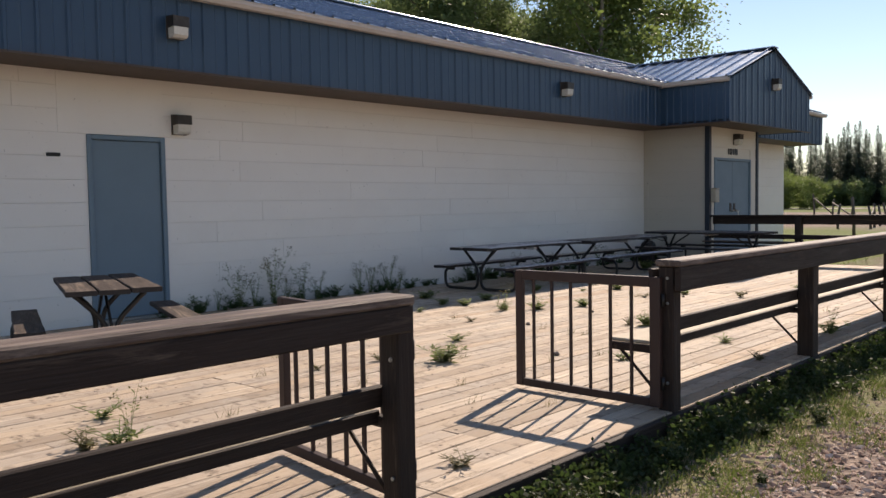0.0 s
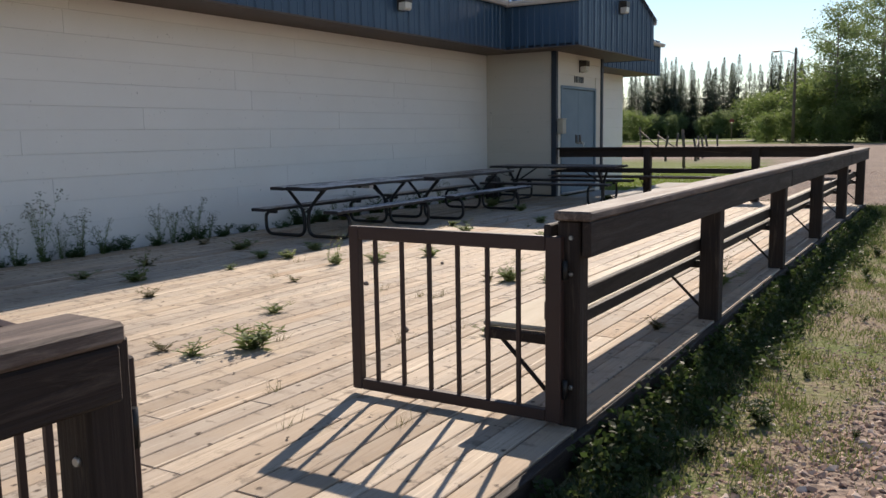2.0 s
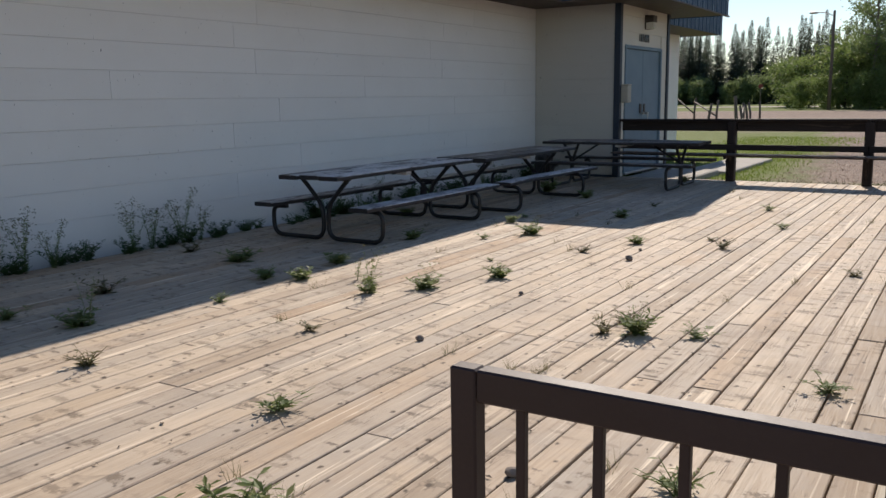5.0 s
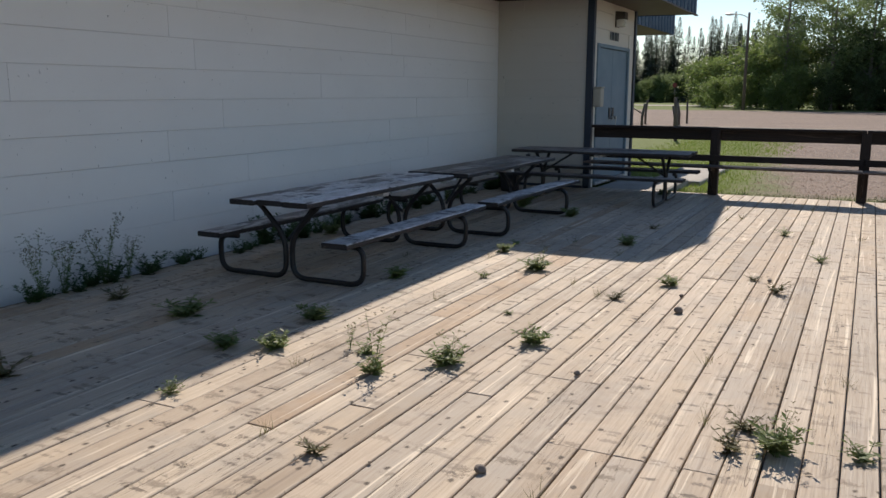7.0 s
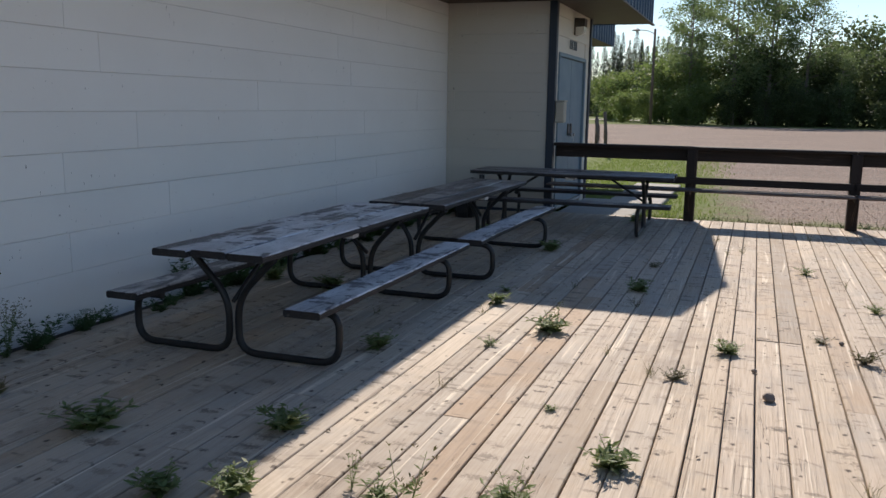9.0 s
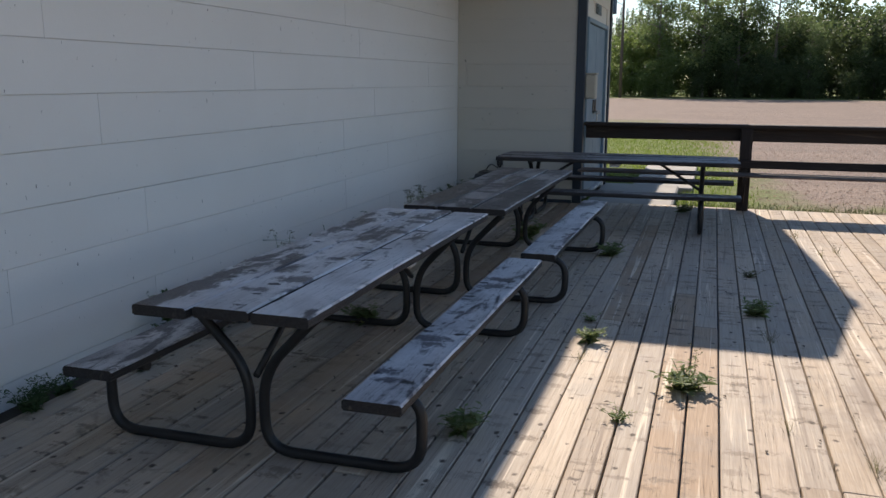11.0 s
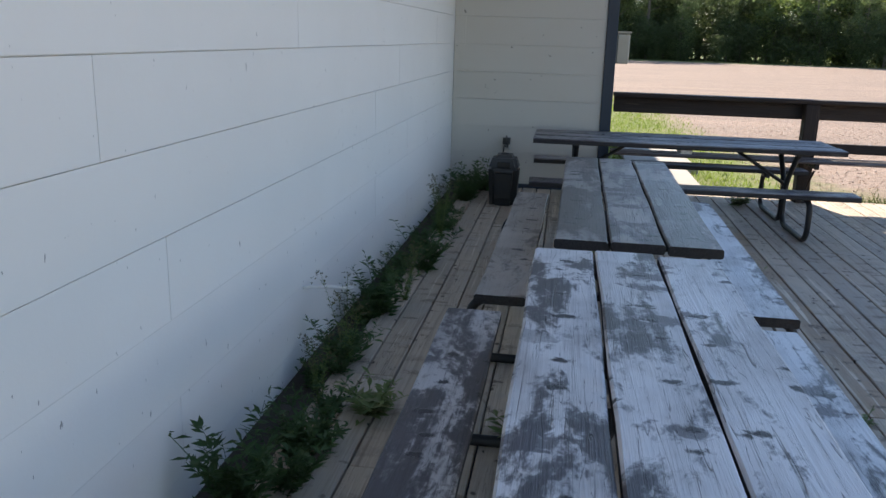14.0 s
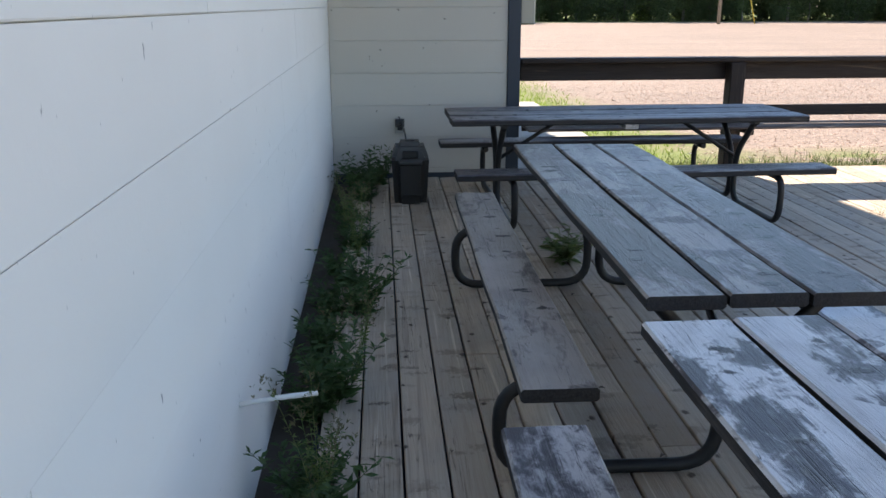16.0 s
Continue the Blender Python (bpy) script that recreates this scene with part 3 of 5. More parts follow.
tagged(part("roof_rear", roof_sheet((2 * RX - FX - 0.08, Y0, EAVE + 0.05), (0, 1, 0), Y1 + 0.5 - Y0, (FX + 0.08 - RX, 0, RZ - EAVE - 0.05)), ROOF), "blue ribbed metal roof, rear slope", "roof", kind="structure")
bm = box(bmesh.new(), (RX - 0.14, Y0, RZ + 0.01), (RX + 0.14, Y1 + 0.5, RZ + 0.05), 0.015)
tagged(part("ridge_cap", bm, ROOF), "blue metal ridge cap of the hall roof", "ridge cap", kind="structure")
XB = FX - (PEAK - EAVE) / RISE - 0.2
mid = (GY0 + GY1) / 2
for nm, y0 in (("roof_entry_near", GY0 - 0.06), ("roof_entry_far", GY1 + 0.06)):
    tagged(part(nm, roof_sheet((XB, y0, EAVE + 0.03), (1, 0, 0), GX + 0.06 - XB, (0, mid - y0, PEAK - EAVE + 0.03)), ROOF), "blue ribbed metal roof over the entry", "roof", kind="structure")
tagged(part("ridge_cap_entry", block((XB, mid - 0.12, PEAK + 0.055), (GX + 0.07, mid + 0.12, PEAK + 0.085), 0.012), ROOF), "blue metal ridge cap of the entry roof", "ridge cap", kind="structure")
# gutters: an open channel with a rolled lip


def gutter(name, a, b, out, label):
    a, b, out = Vector(a), Vector(b), Vector(out)
    prof = [(0.0, 0.07), (0.0, 0.0), (0.075, 0.0), (0.10, 0.035), (0.10, 0.07), (0.112, 0.074), (0.112, 0.066), (0.106, 0.06), (0.106, 0.03), (0.08, -0.008), (-0.004, -0.008), (-0.004, 0.07)]
    g = bmesh.new()
    rows = [[g.verts.new(p + out * q + Vector((0, 0, z))) for q, z in prof] for p in (a, b)]
    n = len(prof)
    for i in range(n):
        g.faces.new((rows[0][i], rows[0][(i + 1) % n], rows[1][(i + 1) % n], rows[1][i]))
    bmesh.ops.recalc_face_normals(g, faces=g.faces)
    return tagged(part(name, g, GUTTER), label, "gutter", kind="structure")


gutter("gutter", (FX + 0.03, Y0, EAVE - 0.045), (FX + 0.03, GY0 - 0.12, EAVE - 0.045), (1, 0, 0), "pale grey metal gutter along the hall roof")
gutter("gutter_entry", (FX + 0.03, GY0 - 0.03, EAVE - 0.06), (GX + 0.02, GY0 - 0.03, EAVE - 0.06), (0, -1, 0), "pale grey metal gutter on the entry roof")
gutter("gutter_entry_far", (FX + 0.03, GY1 + 0.03, EAVE - 0.06), (GX + 0.02, GY1 + 0.03, EAVE - 0.06), (0, 1, 0), "pale grey metal gutter on the entry's far side")
gutter("gutter_far", (FX + 0.03, GY1 + 0.2, EAVE - 0.045), (FX + 0.03, Y1 + 0.5, EAVE - 0.045), (1, 0, 0), "pale grey metal gutter past the entry")
# dark corner boards of the entry
corner = tagged(part("corner_board", block((VX - 0.075, EY - 0.02, 0.0), (VX + 0.025, EY + 0.085, SOFFIT - 0.002), 0.004), DARKTRIM), "dark blue corner board beside the entry door", "trim", kind="structure")
tagged(part("corner_board", block((VX - 0.075, EY1 - 0.085, 0.0), (VX + 0.025, EY1 + 0.02, SOFFIT - 0.002), 0.004), DARKTRIM), "dark blue corner board at the entry's far side", "trim", kind="structure")
tagged(part("wall_skirting", block((WX + 0.012, EY - 0.03, -0.02), (VX - 0.08, EY - 0.004, 0.165), 0.003), DARKTRIM), "dark strip at the foot of the return wall", "trim", kind="structure")


def door(name, origin, width, height, leaves, label, handle_side=1):
    """A steel door in the plane x = origin.x, facing +x, with a frame, leaves and hardware."""
    d = tagged(empty(name, Matrix.Translation(origin)), label, "door", kind="structure")
    f = 0.055
    for nm, lo, hi in (("jamb", (-0.12, 0, 0), (0.02, f, height)), ("jamb", (-0.12, width - f, 0), (0.02, width, height)), ("door_head", (-0.12, f + 0.001, height - f), (0.02, width - f - 0.001, height))):
        part(nm, block(lo, hi, 0.006), DOOR, d)
    part("sill", block((-0.14, f, -0.02), (0.03, width - f, 0.015), 0.004), STEEL, d, "worn metal door sill")
    w = (width - 2 * f - 0.004 * (leaves + 1)) / leaves
    for i in range(leaves):
        y = f + 0.004 + i * (w + 0.004)
        leaf = part("door_leaf", block((-0.06, y, 0.02), (-0.015, y + w, height - f - 0.004), 0.005), DOOR, d)
        s = (y + 0.09 if (leaves == 1 or i == 1) else y + w - 0.09)
        if leaves == 2:
            part("lock_plate", block((-0.014, s - 0.05, 0.98), (-0.004, s + 0.05, 1.14), 0.004), BLACK, leaf, "black lock plate")
        if leaves == 1:
            continue
        part("door_handle", tube(tube(bmesh.new(), [(-0.014, s, 0.98), (0.035, s, 0.98)], 0.016, None, 8), [(0.03, s, 0.98), (0.055, s, 0.98)], 0.027, 0.024, 10), STEEL, leaf, "steel door knob")
    return d


door("door_1", (WX - 0.0, 4.3, DZ), 0.94, 2.09, 1, "closed blue-grey steel side door in a white wall")
door("door_2", (VX - 0.0, 16.83, DZ + 0.03), 1.84, 2.1, 2, "closed blue-grey steel double entry doors")
tagged(part("scratch_mark", pipe([(VX - 0.012, 18.0, 1.15), (VX - 0.010, 18.05, 1.07), (VX - 0.010, 18.05, 1.0)], 0.006, 5), WHITEPL), "white scratched paint mark on the door", "mark", kind="structure")
tagged(part("scratch_mark", pipe([(VX - 0.012, 18.1, 1.15), (VX - 0.010, 18.05, 1.07)], 0.006, 5), WHITEPL), "white scratched paint mark on the door", "mark", kind="structure")


def wall_light(y, z, x, label, size=(0.15, 0.19, 0.24)):
    """A wedge-shaped wall pack: dark housing with a lens below."""
    d, w, hgt = size
    th = tagged(empty("wall_light", Matrix.Translation((x, y, z))), label, "wall light", "wall lights")
    g = bmesh.new()
    pr = [(0, hgt), (d, hgt * 0.95), (d, hgt * 0.50), (0.02, hgt * 0.46), (0.02, 0.0), (0, 0)]
    rows = [[g.verts.new((a, s, b)) for a, b in pr] for s in (-w / 2, w / 2)]
    g.faces.new(rows[0][::-1])
    g.faces.new(rows[1])
    for i in range(len(pr)):
        g.faces.new((rows[0][i], rows[0][(i + 1) % 6], rows[1][(i + 1) % 6], rows[1][i]))
    bmesh.ops.recalc_face_normals(g, faces=g.faces)
    part("housing", g, BRONZE, th)
    g = bmesh.new()
    lo, hi = hgt * 0.02, hgt * 0.49
    pr = [(0.022, hi), (d - 0.006, hi), (d - 0.012, lo + 0.03), (d - 0.04, lo), (0.022, lo)]
    rows = [[g.verts.new((a, s, b)) for a, b in pr] for s in (-w / 2 + 0.012, w / 2 - 0.012)]
    g.faces.new(rows[0][::-1])
    g.faces.new(rows[1])
    for i in range(5):
        g.faces.new((rows[0][i], rows[0][(i + 1) % 5], rows[1][(i + 1) % 5], rows[1][i]))
    bmesh.ops.recalc_face_normals(g, faces=g.faces)
    part("lens", g, LENS, th, "frosted square lamp lens")
    return th


wall_light(5.43, 2.26, WX, "dark bronze wall light with frosted lens beside the side door")
wall_light(4.88, 3.19, FX + 0.022, "dark bronze wall light with frosted lens on the blue fascia")
wall_light(12.2, 3.18, FX + 0.022, "dark bronze wall light with frosted lens on the blue fascia")
wall_light(17.85, 2.55, VX, "dark bronze wall light above the entry doors")
wall_light(17.75, 3.62, GX + 0.022, "dark bronze wall light on the blue gable")

# entry number: plain bars
num = tagged(empty("door_number_plate", Matrix.Translation((VX + 0.002, 17.5, 2.34))), "row of black bars above the entry doors", "sign")
for i in range(6):
    part("bar", block((0, i * 0.085, 0), (0.006, i * 0.085 + (0.03 if i in (0, 2) else 0.055), 0.125), 0), BLACK, num)
mb = tagged(empty("letter_box", Matrix.Translation((VX + 0.026, 16.60, 1.33))), "beige metal letter box beside the entry doors", "letter box")
part("body", block((0, 0, 0), (0.12, 0.17, 0.27), 0.012), BEIGE, mb)
part("lid", block((-0.0, -0.008, 0.272), (0.13, 0.178, 0.292), 0.006), BEIGE, mb)
tagged(part("wall_patch", block((WX - 0.004, 3.99, 2.225), (WX + 0.004, 5.22, SOFFIT - 0.006), 0.001), SIDING), "white painted patch panel above the side door", "panel", kind="structure")
tagged(part("wall_vent", box(box(bmesh.new(), (WX - 0.005, 3.86, 1.965), (WX + 0.012, 4.01, 2.005), 0.004), (WX + 0.012, 3.88, 1.98), (WX + 0.02, 3.99, 1.99)), BLACK), "small dark vent slot in the white wall", "vent")
tagged(part("wall_pipe", pipe(rounded([(WX - 0.03, 11.84, 0.44), (WX + 0.07, 11.86, 0.45), (WX + 0.20, 11.93, 0.43)], 0.05), 0.008), WHITEPL), "thin white plastic pipe sticking out of the wall", "pipe")
outlet = tagged(empty("power_outlet", Matrix.Translation((-8.67, EY - 0.0, 0.55))), "grey weatherproof power outlet on the white wall", "outlet")
part("box", block((-0.04, -0.03, -0.06), (0.04, 0.0, 0.06), 0.006), STEEL, outlet)
part("cover", block((-0.036, -0.05, -0.008), (0.036, -0.031, 0.056), 0.005), GREYPL, outlet, "grey flip cover")
part("plug", block((-0.02, -0.075, -0.03), (0.02, -0.042, 0.015), 0.005), BLACK, outlet, "black plug")
tagged(part("entry_slab", block((VX + 0.03, 16.80, -0.05), (VX + 1.05, 18.9, 0.11), 0.02), CONCRETE), "pale concrete slab before the entry doors", "slab", kind="structure")


tagged(part("entry_path", block((-7.35, 18.93, -0.05), (-6.5, 22.6, 0.07), 0.015), CONCRETE), "pale concrete path leading off from the entry slab", "path", kind="structure")


# ---- railing with a built-in bench ----
RXC, RYC = -2.42, 16.60                    # centre lines of the front and far rails
POST = 0.125


def rail_run(name, a, b, posts, inward, label, bench=True, seat_from=0.0, cap_over=0.075, lift=0.0, face=0.855, cap=CAP, slim=False, seat=SEAT, rise=0.0):
    """Railing from a to b (x, y), with posts at the given distances along it; inward points over the deck."""
    th = tagged(empty(name), label, "railing", "deck railings", kind="structure")
    a, b, inn = Vector((*a, 0)), Vector((*b, 0)), Vector((*inward, 0))
    d = (b - a).normalized()
    length = (b - a).length
    rot = Matrix((( d.x, inn.x, 0, a.x), (d.y, inn.y, 0, a.y), (0, 0, 1, lift), (0, 0, 0, 1)))

    def put(nm, lo, hi, mat, bevel=0.006, lab=""):
        # boards are modelled along their own y, so that the grain runs with them
        size = (hi[0] - lo[0], hi[1] - lo[1], hi[2] - lo[2])
        bm = block((-size[1] / 2, 0, -size[2] / 2), (size[1] / 2, size[0], size[2] / 2), bevel)
        ob = part(nm, bm, mat, th, lab)
        turn = Matrix(((0, 1, 0, 0), (-1, 0, 0, 0), (0, 0, 1, 0), (0, 0, 0, 1)))
        place = Matrix.Translation((lo[0], (lo[1] + hi[1]) / 2, (lo[2] + hi[2]) / 2))
        m = rot @ place @ turn
        if m.determinant() < 0:
            m = m @ Matrix.Diagonal((-1, 1, 1, 1))
        ob.matrix_local = m
        return ob

    for s in posts:
        q = (0.05 if slim and s == 0 else POST / 2)      # gate posts are slimmer
        bm = block((-q, 0, -q), (q, 1.059 + lift, q), 0.008)
        p = part("post", bm, RAIL, th)
        p.matrix_local = Matrix.Translation(a + d * s + Vector((0, 0, -0.06))) @ pose(0, 0, 0, 90, 0, 0)
    cuts = [0.0] + [s for s in posts if 1.0 < s < length - 1.0][1::2] + [length]
    for s0, s1 in zip(cuts, cuts[1:]):
        e0 = cap_over if s0 == 0 else -0.002
        e1 = cap_over if s1 == length else -0.002
        put("cap_board", (s0 - e0, -0.108, 1.001), (s1 + e1, 0.055, 1.04), cap, 0.008, "worn flat cap board")
        put("face_board", (s0 - e0 + 0.01, -POST / 2 - 0.040, face), (s1 + e1 - 0.01, -POST / 2 - 0.001, 0.999), RAIL)
        if slim:
            put("inner_board", (s0 - e0 - 0.012, POST / 2 + 0.001, 0.925), (s1 + e1 - 0.01, POST / 2 + 0.032, 0.985), RAIL)
        put("back_board", (s0 - e0 + 0.01, POST / 2 + 0.001, 0.575), (s1 + e1 - 0.01, POST / 2 + 0.04, 0.662), RAIL)
        if bench:
            q = max(s0, seat_from)
            # Dark strip: the shade on the seat's outer edge is put into its colour.
            put("seat_edge", (q + 0.005, POST / 2 + 0.042, 0.476 + rise), (s1 - 0.005, POST / 2 + 0.062, 0.5305 + rise), RAIL, 0.003, "strip along the bench's outer edge, dark to carry its shade")
            put("bench_seat", (q + 0.005, POST / 2 + 0.064, 0.510 + rise), (s1 - 0.005, POST / 2 + 0.37, 0.532 + rise), seat, 0.008, "sun-bleached bench board")
    if slim:
        for z in (0.30, 0.78, 0.93):
            b = part("bolt", tube(bmesh.new(), [(0, 0, 0), (0, -0.006, 0)], 0.011, 0.008, 7), STEEL, th, "galvanised bolt head")
            b.location = a + Vector((0.012, -0.0505, z))
    if bench:
        for s in posts:
            if s < seat_from - 0.2:
                continue
            put("seat_arm", (s - 0.02, POST / 2 + 0.001, 0.462 + rise), (s + 0.02, POST / 2 + 0.35, 0.508 + rise), RAIL, 0.004)
            w = [a + d * s + inn * q + Vector((0, 0, z)) for q, z in ((POST / 2, 0.20), (POST / 2 + 0.27, 0.465))]
            part("strut", pipe(w, 0.010, 6), RAIL, th)
    return th


rail_run("railing_front", (RXC, 4.66), (RXC, RYC), [0, 2.335, 4.70, 7.07, 9.47, 11.92], (-1, 0), "dark brown timber railing with a bench, on the deck's front", slim=True)
rail_run("railing_far", (VX + 0.03, RYC), (RXC - 0.12, RYC), [1.78, 3.66], (0, -1), "dark brown timber railing with a bench, at the deck's far end", cap_over=-0.005, lift=0.03, cap=RAIL, seat=CAP)
rail_run("railing_near", (RXC, 2.37), (RXC, -3.4), [0, 1.95, 3.9, 5.7], (-1, 0), "dark brown timber railing with a peeling top, beside the gate", face=0.895, slim=True, cap_over=0.0, rise=0.022)


def gate(m, label, sx=1):
    """A gate leaf: brown square-tube frame with six bars; the hinge is at its origin, the leaf runs along x."""
    th = tagged(empty("gate", m), label, "gate", "deck gates")
    L, z0, z1, w = 1.08, 0.155, 0.938, 0.055
    part("stile", block((0, -0.02, z0), (w * 1.25, 0.02, z1), 0.004), GATE, th)
    part("stile", block((L - w, -0.02, z0), (L, 0.02, z1), 0.004), GATE, th)
    part("top_rail", block((w * 1.25 + 0.001, -0.02, z1 - 0.062), (L - w - 0.001, 0.02, z1), 0.004), GATE, th)
    part("bottom_rail", block((w * 1.25 + 0.001, -0.02, z0), (L - w - 0.001, 0.02, z0 + 0.05), 0.004), GATE, th)
    for i in range(6):
        x = 0.20 + 0.1478 * i
        part("bar", block((x - 0.009, -0.009, z0 + 0.051), (x + 0.009, 0.009, z1 - 0.063), 0.002), GATE, th)
    for z in (0.3, 0.8):
        part("hinge", tube(bmesh.new(), [(-0.012, 0, z - 0.04), (-0.012, 0, z + 0.04)], 0.011, None, 8), BLACK, th, "black barrel hinge")
    return th


gate(pose(-2.432, 4.578, 0, 0, 0, 179.6), "open dark brown metal gate leaf with slim bars")
gate(pose(-2.432, 2.455, 0, 0, 0, 172), "open brown metal gate leaf beside the peeling rail")


# ---- picnic tables ----
def picnic_table(m, length, top, bench, spread, label, width=0.70, seed=0, wood=TABLE, benches=None, legs=None, tops=None, splay=0.10):
    """Boards along y on bent black pipe ends; top and bench are heights of the upper faces above the deck; legs: where the pipe ends stand along y."""
    rnd = random.Random(seed)
    th = tagged(empty("picnic_table", m), label, "picnic table", "picnic tables")
    n, gap, t = 3, 0.010, 0.040
    w = (width - gap * (n - 1)) / n

    def board(nm, x, z, wd, ln, bow, mat=wood):
        bm = bmesh.new()
        k = 8
        rows = []
        for i in range(k + 1):
            y = (i / k - 0.5) * ln
            s = 0.004 * math.sin(i * 1.9 + bow * 9)
            e = bow * 0.006 * math.cos((i / k - 0.5) * 3.14)
            b = 0.007
            pr = [(-wd / 2 + b, 0), (wd / 2 - b, 0), (wd / 2, -b), (wd / 2, -t + b), (wd / 2 - b, -t), (-wd / 2 + b, -t), (-wd / 2, -t + b), (-wd / 2, -b)]
            rows.append([bm.verts.new((s * 0.6 + px, y, pz + e + 0.0)) for px, pz in pr])
        for r0, r1 in zip(rows, rows[1:]):
            for j in range(8):
                bm.faces.new((r0[j], r0[(j + 1) % 8], r1[(j + 1) % 8], r1[j]))
        bm.faces.new(rows[0])
        bm.faces.new(rows[-1][::-1])
        bmesh.ops.recalc_face_normals(bm, faces=bm.faces)
        ob = part(nm, bm, mat, th)
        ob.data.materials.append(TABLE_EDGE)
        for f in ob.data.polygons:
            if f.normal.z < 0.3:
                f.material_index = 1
        ob.location = (x, rnd.uniform(-0.012, 0.012), z)
        return ob

    for i in range(n):
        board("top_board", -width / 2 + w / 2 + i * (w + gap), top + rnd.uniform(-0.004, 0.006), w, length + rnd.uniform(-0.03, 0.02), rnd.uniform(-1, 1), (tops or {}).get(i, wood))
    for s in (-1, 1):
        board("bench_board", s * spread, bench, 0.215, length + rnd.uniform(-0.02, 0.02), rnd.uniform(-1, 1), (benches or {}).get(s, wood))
    r = 0.021
    for e, y in zip((-1, 1), legs or (0.34 - length / 2, length / 2 - 0.34)):
        for s in (-1, 1):
            pts = rounded([(s * 0.27, y, top - 0.062), (s * 0.24, y, top - 0.085), (s * 0.03, y, top - 0.30), (s * 0.03, y, r), (s * (spread + splay), y, r), (s * (spread + splay), y, bench - 0.062), (s * (spread - 0.08), y, bench - 0.060)], 0.12, 6)
            part("leg_pipe", pipe(pts, r, 8), PIPE, th)
        part("top_cleat", block((-width / 2 + 0.04, y - 0.02, top - 0.062), (width / 2 - 0.04, y + 0.02, top - 0.041), 0.003), PIPE, th)
        part("brace", pipe([(0, y, top - 0.32), (0, y - e * 0.42, top - 0.055)], 0.014, 6), PIPE, th)
    part("middle_cleat", block((-width / 2 + 0.05, -0.045, top - 0.08), (width / 2 - 0.05, 0.045, top - 0.041), 0.003), TABLE, th)
    return th


picnic_table(pose(-7.87, 10.36, DZ), 2.42, 0.63, 0.36, 0.56, "weathered picnic table with peeling dark stain, standing in shade", 0.675, seed=1, benches={-1: DARK_BENCH}, legs=(-0.97, 0.78), tops={0: STAINED_TABLE})
picnic_table(pose(-7.79, 13.01, DZ, 0, 0, -0.7), 2.49, 0.62, 0.36, 0.54, "weathered picnic table with peeling dark stain, beside the white wall", 0.66, seed=2, wood=GREY_TABLE, benches={-1: BARE_BENCH, 1: TABLE}, tops={0: STAINED_GREY}, legs=(-1.07, 0.68), splay=0.145)
picnic_table(pose(-7.19, 15.46, DZ, 0, 0, 91), 2.36, 0.65, 0.37, 0.63, "grey weathered picnic table on black pipe legs, before the entry", seed=3, wood=DARK_TABLE)
picnic_table(pose(-7.02, 3.38, DZ, 0, 0, 70), 1.65, 0.645, 0.36, 0.60, "weathered picnic table half in sun, before the side door", seed=4, wood=BROWN_TABLE)

# black plastic unit in the corner, plugged in
unit = tagged(empty("power_unit", Matrix.Translation((-8.62, 15.68, DZ)) @ Matrix.Diagonal((1.12, 1.12, 1.22, 1))), "black plastic unit with a grey lid, in the wall's corner", "power unit")
bm = bmesh.new()
box(bm, (-0.118, -0.11, 0.0), (0.118, 0.11, 0.25))
for v in bm.verts:
    if v.co.z < 0.1:
        v.co.x *= 0.86
        v.co.y *= 0.86
bmesh.ops.bevel(bm, geom=[e for e in bm.edges if abs(e.verts[0].co.z - e.verts[1].co.z) > 0.1], offset=0.045, segments=3, affect="EDGES")
part("body", bm, BLACK, unit)
bm = bmesh.new()
box(bm, (-0.122, -0.105, 0.251), (0.122, 0.117, 0.355))
for v in bm.verts:
    if v.co.z > 0.3:
        v.co.x *= 0.66
        v.co.y = 0.012 + (v.co.y - 0.012) * 0.78
bmesh.ops.bevel(bm, geom=bm.edges[:], offset=0.024, segments=2, affect="EDGES")
part("lid", bm, GREYPL, unit, "dusty grey lid")
part("front_ledge", block((-0.075, -0.135, 0.236), (0.075, -0.106, 0.262), 0.008), GREYPL, unit, "dusty grey ledge")
part("front_panel", block((-0.066, -0.117, 0.05), (0.066, -0.106, 0.234), 0.006), BLACK, unit)
part("window", block((-0.05, -0.112, 0.268), (0.05, -0.098, 0.312), 0.006), BLACK, unit, "black recessed window")
part("lid_latch", block((-0.03, -0.02, 0.356), (0.03, 0.03, 0.363), 0.002), BLACK, unit)
part("cord", pipe(rounded([(-0.02, 0.06, 0.35), (-0.03, 0.3, 0.40), (-0.02, 0.62, 0.32), (-0.05, 0.80, 0.40)], 0.12), 0.006, 6), BLACK, unit, "black power cord")


# ---- plants ----
def mesh_from(name, verts, faces, material):
    me = bpy.data.meshes.new(name)
    me.from_pydata(verts, [], faces)
    me.materials.append(material)
    return me


